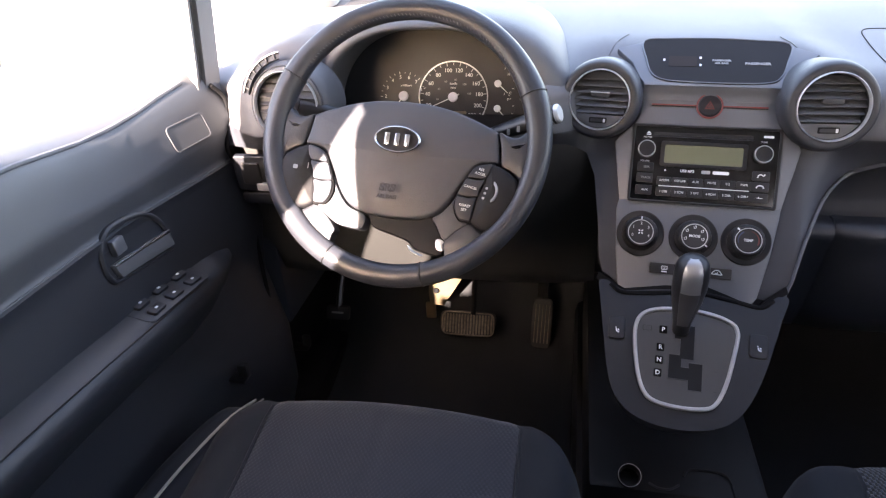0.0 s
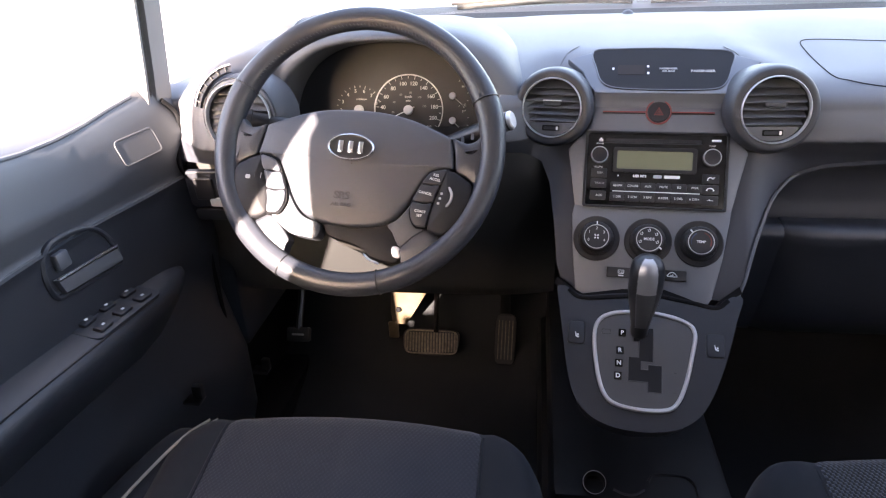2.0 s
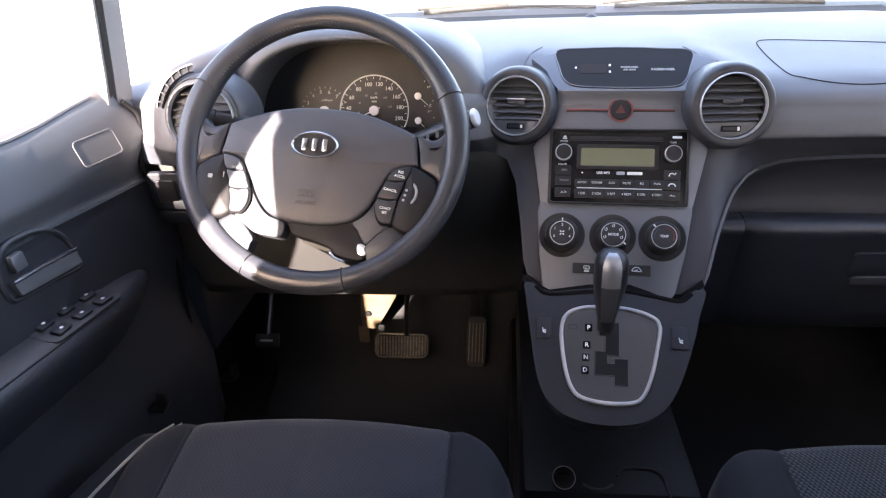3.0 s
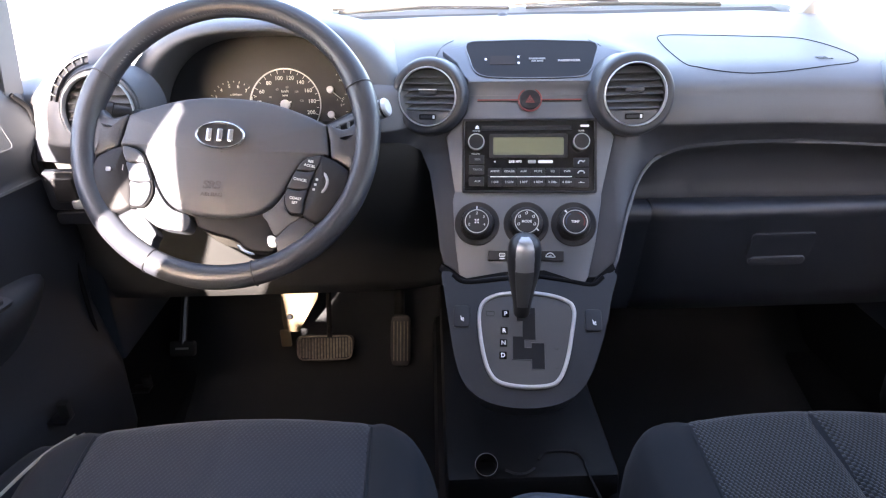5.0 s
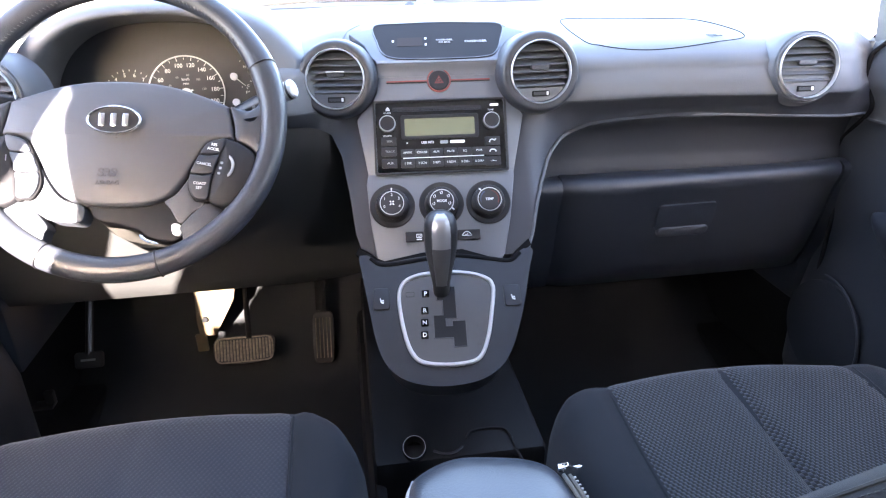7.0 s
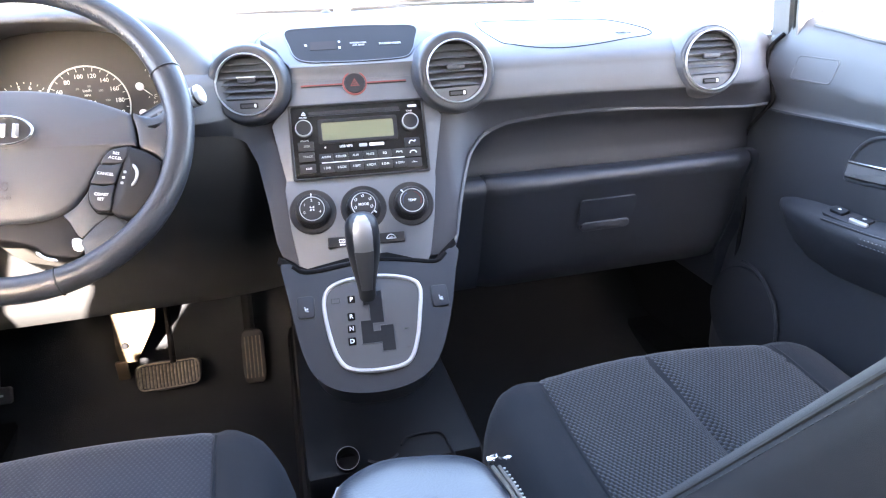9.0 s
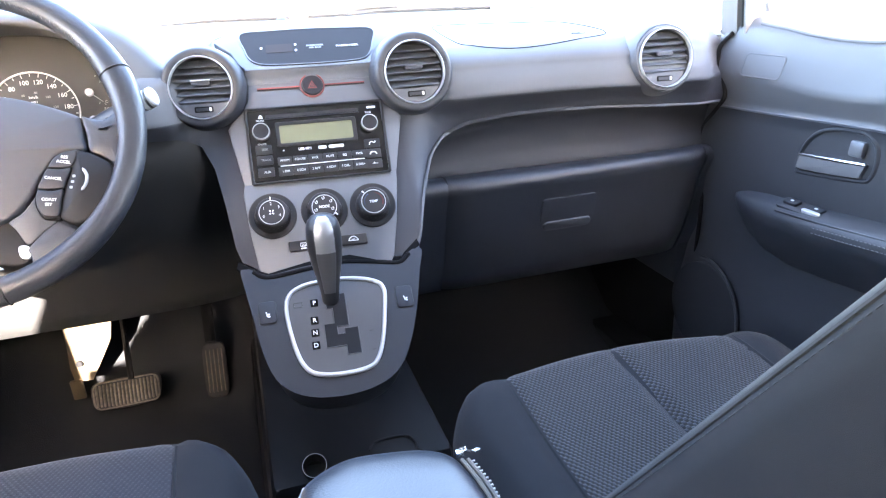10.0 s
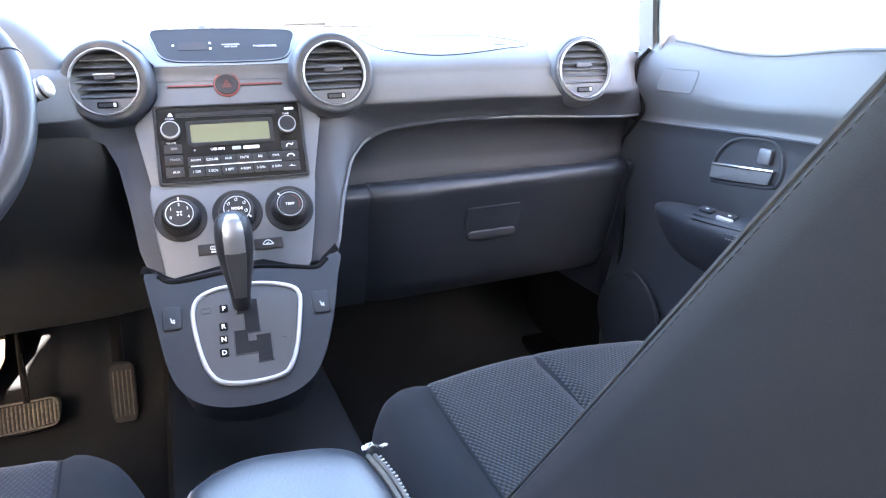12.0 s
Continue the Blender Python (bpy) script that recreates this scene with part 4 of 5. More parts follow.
bm = sheet(lever_rows(lev), close_u=True)
bm.verts.ensure_lookup_table()
bm.faces.new([bm.verts[i] for i in range(24)])
part("stem", bm, STEM, lever, m=LV, angle=60)
crown = [r for r in lev if 0.0 < r[1] < 0.1245]
def crown_line(w, grow):
    return [((a + grow) * math.cos(radians(w)), y + (b + grow) * math.sin(radians(w)), z) for y, z, a, b in crown]


ARC = [238 + 64 * i / 10 for i in range(11)]
# reflection fading down the silver is put into colour: dark insert, bright crown
insert_bm = sheet([crown_line(w, 0.0006) for w in ARC])
part("insert", insert_bm, INSERT, lever, "satin insert down the stem, coloured darker for its dim reflection", m=LV, angle=60)
part("crown", sheet([crown_line(w, 0.0011)[3:] for w in ARC]), CROWN, lever, "polished silver crown", m=LV, angle=60)
for w in (ARC[0], ARC[-1]):
    part("crown_edge", tube(curve3(crown_line(w, 0.0006), 3), 0.0005, 6), HANDLE, lever, "bright edge line", m=LV)

# ---- low tray between the seats ----
tray = thing("floor_console", (0, -0.2, 0.0), "black low console tray with a power socket", "console")
part("tunnel", block(-0.14, 0.12, -0.62, 0.42, 0.0, 0.13, 0.02), TRAY, tray)
part("tray_front", block(-0.125, 0.105, -0.255, 0.3, 0.1, 0.235, 0.012), TRAY, tray)
for x in (-0.125, 0.09):
    part("tray_side", block(x, x + 0.015, -0.6, -0.2, 0.1, 0.2, 0.006), TRAY, tray)
SOCK = pose(-0.071, -0.243, 0.247, 35, 0, -5)
part("socket", lathe([(0.0155, -0.02), (0.0155, 0.001), (0.0145, 0.003), (0.0135, 0.003), (0.0125, -0.001), (0.012, -0.02), (0.0001, -0.02)], 32), SLOT, tray, m=SOCK)
part("socket_ring", lathe([(0.0148, 0.002), (0.0147, 0.0034), (0.0141, 0.0034), (0.0138, 0.002)], 32), CROWN, tray, "dull metal socket ring", m=SOCK)
part("cup_rim", tube(curve3([(-0.046, -0.243, 0.2375), (-0.034, -0.25, 0.2375), (-0.02, -0.25, 0.2375), (-0.007, -0.241, 0.2375)]), 0.0016, 6), TRIM, tray)
part("tray_lip", tube(curve3([(0.0, -0.225, 0.236), (0.012, -0.212, 0.237), (0.05, -0.213, 0.237), (0.06, -0.23, 0.236), (0.063, -0.255, 0.232), (0.1, -0.4, 0.2)]), 0.0018, 8), TRAY, tray)

# ---- instruments ----
cluster = thing("instrument_cluster", (-0.36, 0.11, 0.63), "dark dial cluster with white figures and silver rims", "instrument cluster")
CL = face_frame(-0.36, 0.1, 0.65, 18)
part("dial_panel", plate(smooth_poly([(0.16, -0.05), (0.155, 0.03), (0.13, 0.08), (0.08, 0.112), (0.02, 0.122), (-0.05, 0.125), (-0.12, 0.118), (-0.17, 0.09), (-0.196, 0.04), (-0.2, -0.05), (-0.02, -0.06)], 4), -0.004, 0), DIAL, cluster, m=CL)


def gauge(cx, cy, r, marks, a0, a1, needle, rim, fig, parts=2):
    m = CL @ pose(cx, cy, 0)
    g = part("gauge", plate(disc(r, 56), 0, 0.0012), DIAL, cluster, m=m)
    if rim:
        part("dial_rim", lathe([(r + 0.0012, 0), (r + 0.001, 0.0035), (r - 0.0004, 0.0035), (r - 0.0008, 0.001)], 64), BRIGHT, g, "silver dial rim", m=m)
    n = len(marks) - 1
    for i, t in enumerate(marks):
        a = radians(a0 + (a1 - a0) * i / n)
        if t:
            words(t, fig, m @ pose((r * 0.76) * math.cos(a), (r * 0.76) * math.sin(a), 0.0015), WHITE, g)
    for i in range(n * parts + 1):
        a = a0 + (a1 - a0) * i / (n * parts)
        part("tick", plate(rrect(r * (0.1 if i % parts == 0 else 0.06), 0.0007, 0.0002, 1, cx=r * 0.93), 0.001, 0.0017), WHITE, g, m=m @ pose(0, 0, 0, 0, 0, a))
    part("needle", plate([(r * 0.8, -0.0003), (r * 0.8, 0.0003), (-r * 0.2, 0.001), (-r * 0.2, -0.001)], 0.004, 0.005), WHITE, g, m=m @ pose(0, 0, 0, 0, 0, needle))
    part("needle_hub", lathe([(0.0075 if r > 0.03 else 0.0055, 0.002), (0.007 if r > 0.03 else 0.005, 0.007), (0.0001, 0.0075)], 24), WHITE, g, "pale needle hub", m=m)
    return g


speed = gauge(0.01, -0.001, 0.053, ("0", "20", "40", "60", "80", "100", "120", "140", "160", "180", "200", "220"), 222, -42, 204, True, 0.0082)
for i, t in enumerate(("20", "40", "60", "80", "100", "120")):
    a = radians(190 - 36 * i)
    words(t, 0.0042, CL @ pose(0.01 + 0.025 * math.cos(a), 0.025 * math.sin(a), 0.0015), GREY, speed)
words("km/h", 0.0055, CL @ pose(0.01, 0.019, 0.0015), WHITE, speed)
words("MPH", 0.004, CL @ pose(0.01, 0.0125, 0.0015), WHITE, speed)
part("odometer", plate(rrect(0.034, 0.011, 0.001, 2), 0.001, 0.002), material("odometer_screen", (0.24, 0.19, 0.13), 0.4), speed, "pale odometer window", m=CL @ pose(0.014, -0.0275, 0))
tacho = gauge(-0.068, 0.0, 0.038, ("0", "1", "2", "3", "4", "5", "6", "7", "8"), 235, 20, 232, False, 0.0075)
words("x1000rpm", 0.0042, CL @ pose(-0.064, 0.016, 0.0015), WHITE, tacho)
for y, a, t0, t1 in ((0.0195, -42, "H", "C"), (-0.0175, -46, "F", "E")):
    g = gauge(0.0785, y, 0.026, ("", "", "", "", ""), 65, -45, a, False, 0.004, 1)
    words(t0, 0.0052, CL @ pose(0.0945, y + 0.0135, 0.0015), WHITE, g)
    words(t1, 0.0052, CL @ pose(0.0975, y - 0.014, 0.0015), WHITE, g)

# ---- steering wheel ----
wheel = thing("steering_wheel", (-0.375, -0.13, 0.664), "dark leather four-spoke steering wheel with silver-rimmed badge", "steering wheel")
WH = pose(-0.373, -0.13, 0.662, 90 - 34, 0, 0)
WR = WH @ pose(-0.001, 0, 0, 0, 0, -4.7)      # the wheel rests turned a little to the right
RIM, TUBE = 0.1685, 0.0145
rim_rows = []
for i in range(120):
    a = 2 * math.pi * i / 120
    fat = 1 + 0.12 * (math.exp(-((math.degrees(a) - 20) / 14) ** 2) + math.exp(-((math.degrees(a) - 160) / 14) ** 2))
    rim_rows.append([((RIM + TUBE * fat * math.cos(b)) * math.cos(a), (RIM + TUBE * fat * math.cos(b)) * math.sin(a), TUBE * 0.95 * fat * math.sin(b)) for b in [2 * math.pi * j / 18 for j in range(18)]])
rim = part("rim", sheet(rim_rows, close_u=True, close_v=True), LEATHER, wheel, "worn grained leather rim", m=WR, angle=80)
for a in (25, 156, 245, 287):
    wide = 1.03 if a > 200 else 1.14
    part("rim_seam", tube([((RIM + wide * TUBE * math.cos(b)) * math.cos(radians(a)), (RIM + wide * TUBE * math.cos(b)) * math.sin(radians(a)), 0.96 * wide * TUBE * math.sin(b)) for b in [2 * math.pi * j / 20 for j in range(20)]], 0.0009, 6, closed=True), BLACK, rim, m=WR)
for k in range(72):
    a = radians(28 + k * 1.75)
    part("rim_stitch", tube([(-0.0014, -0.0008, 0), (0, 0, 0.0004), (0.0014, 0.0008, 0)], 0.0005, 5), THREAD, rim, m=WR @ pose((RIM - TUBE * 0.8) * math.cos(a), (RIM - TUBE * 0.8) * math.sin(a), TUBE * 0.6, 0, -40, math.degrees(a)))


def outline(half=None, pts=None, n=4, mirror=False):
    """A rounded outline, anticlockwise: from a right half mirrored about the middle, or from points, mirrored over if asked."""
    q = half + [(-x, y) for x, y in half[::-1]] if half else [(-x, y) for x, y in pts] if mirror else list(pts)
    q = smooth_poly(q, n)
    turn_ = sum(q[i - 1][0] * q[i][1] - q[i][0] * q[i - 1][1] for i in range(len(q)))
    return q if turn_ > 0 else q[::-1]


pad = outline(half=[(0.011, 0.0482), (0.036, 0.0465), (0.066, 0.0405), (0.098, 0.0295), (0.116, 0.0215), (0.1185, 0.017), (0.1215, -0.002), (0.124, -0.0165), (0.119, -0.0185), (0.107, -0.0195), (0.097, -0.024), (0.088, -0.037), (0.08, -0.052), (0.0735, -0.0655), (0.063, -0.0805), (0.05, -0.0905), (0.03, -0.0965), (0.01, -0.0985)])
cover_rows = [[(x, y, z) for x, y in inset(pad, d)] for d, z in ((0, -0.03), (0, -0.002), (0.0008, 0.001), (0.0026, 0.0032), (0.005, 0.004))]
for k in range(16):
    f = 1 - k / 15.0 * 0.99
    cover_rows.append([(x * f, -0.022 + (y + 0.022) * f, 0.0042 + 0.012 * (1 - f) ** 0.8 * (1 - 0.45 * (1 - f))) for x, y in inset(pad, 0.006)])
part("airbag_cover", sheet(cover_rows, close_u=True), HUB, wheel, "smooth grey airbag cover", m=WR, angle=70)
chin = outline(pts=[(-0.034, -0.086), (-0.029, -0.1), (-0.0206, -0.1121), (0.0055, -0.1181), (0.0243, -0.1243), (0.0325, -0.1317), (0.0472, -0.1354), (0.0648, -0.1361), (0.0714, -0.129), (0.0705, -0.1188), (0.059, -0.1), (0.055, -0.084), (0.01, -0.08)])
part("lower_cover", plate(chin, -0.03, -0.004, 0.003), POD, wheel, "black lower wheel cover", m=WR)
part("spoke_back", plate(outline(half=[(0.02, 0.02), (0.1, 0.012), (0.13, 0.006), (0.157, 0.012), (0.16, -0.04), (0.13, -0.11), (0.085, -0.128), (0.068, -0.108), (0.03, -0.1)]), -0.026, -0.012, 0.003), BLACK, wheel, m=WR)
for sx in (-1, 1):
    flip = sx < 0
    upper_spoke = outline(pts=[(0.1185, 0.0205), (0.128, 0.0185), (0.138, 0.0165), (0.1465, 0.0205), (0.153, 0.0285), (0.163, 0.032), (0.169, 0.01), (0.1675, -0.04), (0.159, -0.052), (0.152, -0.044), (0.147, -0.032), (0.137, -0.0245), (0.1262, -0.0185), (0.1235, 0.0)], mirror=flip)
    part("spoke", plate(upper_spoke, -0.02, 0.0025, 0.004, 0.002), LEATHER, wheel, "grey leather upper spoke", m=WR)
    low = [(0.0972, -0.0925), (0.1165, -0.1015), (0.134, -0.094), (0.143, -0.082), (0.1515, -0.066), (0.16, -0.062), (0.158, -0.078), (0.139, -0.106), (0.113, -0.132), (0.088, -0.15), (0.076, -0.15), (0.0735, -0.139), (0.0718, -0.128), (0.0706, -0.1178)]
    part("spoke", plate(outline(pts=low, mirror=flip), -0.02, 0.0005, 0.0015, 0.002), LEATHER, wheel, "grey leather lower spoke", m=WR)
    wing = [(0.0905, -0.031), (0.082, -0.051), (0.0755, -0.0655), (0.064, -0.0825), (0.052, -0.092), (0.058, -0.1), (0.0695, -0.1165), (0.083, -0.104), (0.0962, -0.0922), (0.088, -0.08), (0.086, -0.06), (0.09, -0.045)]
    if flip:
        wing[5:7] = [(0.033, -0.0985), (0.0345, -0.1155), (0.052, -0.116), (0.0675, -0.1135)]
    part("wing", plate(outline(pts=wing, mirror=flip), -0.022, 0.0012, 0.0015), HUB, wheel, "grey wing under the airbag cover", m=WR)
    # switch pods between the spokes: a keypad beside a bulging black rocker
    pod = part("switch_pod", plate(outline(pts=[(0.1125, -0.0205), (0.124, -0.021), (0.1374, -0.0274), (0.1487, -0.038), (0.1495, -0.062), (0.142, -0.081), (0.1324, -0.0925), (0.1165, -0.0998), (0.1005, -0.0925), (0.1, -0.08), (0.1035, -0.061), (0.109, -0.042)], mirror=flip), -0.02, 0.0085, 0.005, 0.004), POD, wheel, "bulging black switch pod", m=WR)
    part("keypad_gap", plate(outline(pts=[(0.0925, -0.0285), (0.0985, -0.0228), (0.108, -0.0198), (0.1195, -0.0195), (0.112, -0.04), (0.105, -0.062), (0.1015, -0.0915), (0.093, -0.0925), (0.0835, -0.0905), (0.0765, -0.075), (0.0795, -0.0574), (0.0872, -0.0393)], mirror=flip), -0.02, 0.0062, 0.001), SLOT, pod, m=WR)
    keys = ([(0.0945, -0.0287), (0.1, -0.024), (0.1085, -0.0212), (0.1168, -0.021), (0.1115, -0.0375), (0.1, -0.039), (0.0895, -0.0385)],
            [(0.0885, -0.0402), (0.0995, -0.0408), (0.1105, -0.0395), (0.106, -0.0525), (0.104, -0.0605), (0.093, -0.062), (0.0803, -0.0605), (0.083, -0.052)],
            [(0.08, -0.0622), (0.0925, -0.0638), (0.1032, -0.0625), (0.101, -0.075), (0.0997, -0.0895), (0.092, -0.0908), (0.0848, -0.089), (0.079, -0.0775)])
    for (t1, t2), pts, (cx, cy, turn) in zip((("RES", "ACCEL"), ("CANCEL", ""), ("COAST", "SET")), keys, ((0.1045, -0.0305, -9), (0.0945, -0.0505, -9), (0.0905, -0.0755, -6))):
        key = part("button", plate(outline(pts=pts, n=3, mirror=flip), 0.0, 0.0098, 0.0018), HUB if flip else TRIM, pod, m=WR)
        if not flip:
            q = WR @ pose(cx, cy, 0.01, 0, 0, turn)
            words(t1, 0.0043, q @ pose(0, 0.0025 if t2 else 0, 0), WHITE, key)
            if t2:
                words(t2, 0.0043, q @ pose(0, -0.0027, 0), WHITE, key)
    if flip:
        bar(0.006, 0.005, WR @ pose(-0.128, -0.05, 0.0128), GREY, pod)
        bar(0.0008, 0.007, WR @ pose(-0.112, -0.047, 0.0115), GREY, pod)
    else:
        part("rocker_edge", tube(curve3([(0.122, -0.041, 0.0115), (0.1265, -0.05, 0.0135), (0.1255, -0.059, 0.0135), (0.121, -0.0655, 0.0125)], 4), [0.0005] + [0.0016] * 11 + [0.0005], 8), GREY, pod, "pale tapering line along the rocker edge", m=WR)
        for k in range(3):
            bar(0.003, 0.0028, WR @ pose(0.1145 - 0.0014 * k, -0.05 - 0.006 * k, 0.0128), GREY, pod)
# badge: a plain oval with three upright strokes
BD = WR @ pose(-0.0015, -0.004, 0)
badge = part("badge", plate(disc(0.0265, 40, 0, 0, 0.0142), 0.014, 0.0172), BLACK, wheel, "oval badge", m=BD)
part("badge_ring", frame_plate(disc(0.0292, 40, 0, 0, 0.0165), disc(0.0264, 40, 0, 0, 0.014), 0.013, 0.0192, 0.001), CHROME, badge, "chrome oval ring", m=BD)
for x in (-0.0125, 0, 0.0125):
    part("badge_stroke", block(x - 0.0032, x + 0.0032, -0.0075, 0.0075, 0.016, 0.0188, 0.0008), CHROME, badge, m=BD)
words("SRS", 0.013, WR @ pose(-0.0055, -0.0635, 0.0152, -6), EMBOSS, wheel, bold=0.0006)
words("AIR BAG", 0.0066, WR @ pose(-0.0055, -0.0745, 0.0138, -8), EMBOSS, wheel, bold=0.0003)

# bright pieces laid on the cover imitate glints of the sunlit column behind
part("column_glint", plate(smooth_poly([(0.049, -0.122), (0.056, -0.1215), (0.0615, -0.127), (0.058, -0.135), (0.05, -0.133)][::-1], 3), -0.006, -0.001, 0.001), BRIGHT, wheel, "bright piece standing for the sunlit column seen past the cover", m=WH)
part("column_glint", tube(curve3([(0.014, -0.1305, -0.003), (0.022, -0.138, -0.002), (0.034, -0.1425, -0.003)], 4), [0.0006] + [0.0018] * 7 + [0.0006], 6), BRIGHT, wheel, m=WH)

# column shroud and stalks
column = thing("steering_column", (-0.375, 0.0, 0.58), "grey plastic steering column shroud", "column cover")
shroud = []
for z, w, h, cy in ((-0.028, 0.05, 0.045, -0.02), (-0.035, 0.062, 0.058, -0.028), (-0.08, 0.066, 0.066, -0.034), (-0.13, 0.068, 0.07, -0.036), (-0.2, 0.066, 0.07, -0.036)):
    shroud.append([(x, y + cy, z) for x, y in rrect(2 * w, 2 * h, 0.03, 6)])
bm = sheet(shroud, close_u=True)
bm.verts.ensure_lookup_table()
bm.faces.new([bm.verts[i] for i in range(len(shroud[0]))][::-1])
part("shroud", bm, SHROUD, column, m=WH)
for p in ((-0.03, -0.1), (0.03, -0.1), (0.045, -0.085)):
    part("screw_hole", lathe([(0.004, 0.001), (0.003, 0.0012), (0.0001, -0.002)], 12), BLACK, column, m=WH @ pose(p[0], p[1], -0.06, 60))
part("ignition", lathe([(0.02, 0), (0.02, 0.014), (0.017, 0.018), (0.009, 0.018), (0.0085, 0.012), (0.0001, 0.012)], 28), BLACK, column, "black ignition lock", m=face_frame(-0.338, -0.075, 0.505, 5, 35))
part("ignition_ring", lathe([(0.0165, 0.018), (0.015, 0.02), (0.011, 0.02), (0.0095, 0.018)], 28), CHROME, column, m=face_frame(-0.338, -0.075, 0.505, 5, 35))
for sx, label in ((1, "black wiper stalk with a marked silver end"), (-1, "black indicator stalk behind the wheel")):
    st = thing("column_stalk", (-0.375 + sx * 0.08, -0.06, 0.665), label, "stalk", group="column stalks")
    end = Vector((-0.184, -0.068, 0.6795)) if sx > 0 else Vector((-0.545, -0.062, 0.684))
    root = Vector((-0.375 + sx * 0.06, -0.03, 0.622 if sx > 0 else 0.648))
    d = end - root
    part("arm", tube([root + d * f for f in (0, 0.3, 0.6, 0.8, 0.9)], [0.007, 0.009, 0.012, 0.0125, 0.0115], 12, flat=0.85), BLACK, st)
    part("end_cap", tube([root + d * f for f in (0.9, 0.91, 0.985, 1.0)], [0.0105, 0.0125, 0.0125, 0.0105], 14, flat=0.85), BRIGHT if sx > 0 else BLACK, st, "silver end" if sx > 0 else "")
    if sx > 0:
        part("dial_ring", tube([root + d * f for f in (0.945, 0.965)], 0.0128, 14, flat=0.85), BLACK, st)
        for f in (0.5, 0.6, 0.7):
            q = root + d * f
            bar(0.004, 0.008, pose(q.x, q.y - 0.0125, q.z, 75), GREY, st)

# ---- pedals ----
brake = thing("brake_pedal", (-0.36, 0.3, 0.1), "worn rubber brake pedal with dusty upright ribs", "pedal")
BP = pose(-0.363, 0.245, 0.12, 58)
part("pad", plate(smooth_poly([(0.056, 0.02), (0.03, 0.024), (-0.03, 0.024), (-0.056, 0.02), (-0.06, 0.0), (-0.053, -0.022), (-0.02, -0.029), (0.02, -0.029), (0.05, -0.022), (0.058, 0.0)], 3), -0.012, 0, 0.003), RUBBER, brake, m=BP)
for k in range(17):
    x = -0.05 + k * 0.00625
    part("rib", block(x - 0.0018, x + 0.0018, -0.02 - 0.004 * (1 - (x / 0.055) ** 2), 0.018, -0.001, 0.0035, 0.0008, 1), PEDAL, brake, m=BP)
part("pad_border", frame_plate(rrect(0.113, 0.05, 0.014, 5, cy=-0.002), rrect(0.107, 0.044, 0.011, 5, cy=-0.002), -0.001, 0.003, 0.0008), PEDAL, brake, m=BP)
part("arm", tube([(-0.352, 0.25, 0.14), (-0.35, 0.27, 0.21), (-0.349, 0.33, 0.34), (-0.349, 0.36, 0.44)], 0.0045, 8, flat=1.4), SLOT, brake)
gas = thing("accelerator_pedal", (-0.21, 0.3, 0.1), "tall worn accelerator pedal", "pedal")
GP = pose(-0.209, 0.28, 0.11, 62, 0, -4)
part("pad", plate(smooth_poly([(0.019, 0.045), (0.0, 0.05), (-0.019, 0.045), (-0.022, 0.0), (-0.019, -0.05), (0.0, -0.055), (0.019, -0.05), (0.021, 0.0)], 3), -0.01, 0, 0.003), RUBBER, gas, m=GP)
for k in range(5):
    part("rib", block(-0.0155 + k * 0.0073, -0.0135 + k * 0.0073, -0.045, 0.038, -0.001, 0.0028, 0.0006, 1), PEDAL, gas, m=GP)
part("arm", tube([(-0.21, 0.3, 0.16), (-0.208, 0.36, 0.26), (-0.208, 0.4, 0.36)], 0.008, 8, flat=1.6), SLOT, gas)
bracket = thing("pedal_bracket", (-0.42, 0.33, 0.3), "bare metal pedal bracket catching the sun", "bracket")
part("bracket_plate", thick(sheet([[(-0.448, 0.29, 0.37), (-0.364, 0.29, 0.37)], [(-0.448, 0.29, 0.26), (-0.366, 0.29, 0.26)], [(-0.45, 0.29, 0.21), (-0.376, 0.29, 0.21)], [(-0.454, 0.29, 0.165), (-0.403, 0.29, 0.165)], [(-0.452, 0.29, 0.135), (-0.422, 0.29, 0.133)]]), 0.005), METAL, bracket)
part("bracket_tab", block(-0.462, -0.44, 0.282, 0.29, 0.098, 0.138, 0.003), METAL, bracket)
part("bracket_bolt", lathe([(0.006, 0), (0.006, 0.004), (0.004, 0.006), (0.0001, 0.006)], 12), SLOT, bracket, m=face_frame(-0.436, 0.284, 0.172, 0))
parkbrake = thing("parking_brake_pedal", (-0.58, 0.2, 0.12), "small black parking brake pedal with a printed pad", "pedal")
part("pad", plate(rrect(0.05, 0.03, 0.006), -0.01, 0, 0.003), RUBBER, parkbrake, m=pose(-0.634, 0.2, 0.155, 60))
part("arm", tube([(-0.634, 0.21, 0.16), (-0.632, 0.27, 0.25), (-0.632, 0.33, 0.4)], 0.007, 8), BLACK, parkbrake)
bar(0.026, 0.004, pose(-0.634, 0.2, 0.155, 60) @ pose(0, 0, 0.0006), GREY, parkbrake)
for at in ((-0.68, 0.129, 0.133), (-0.654, -0.15, 0.288)):
    h = thing("sill_clip", at, "small dusty grey catch low on the sill", "catch", group="sill catches")
    part("clip_body", block(at[0] - 0.008, at[0] + 0.008, at[1] - 0.006, at[1] + 0.006, at[2] - 0.014, at[2] + 0.01, 0.003), KNEE, h)
    part("clip_base", block(at[0] - 0.03, at[0] + 0.004, at[1] - 0.012, at[1] + 0.012, at[2] - 0.022, at[2] - 0.016, 0.002), BLACK, h)

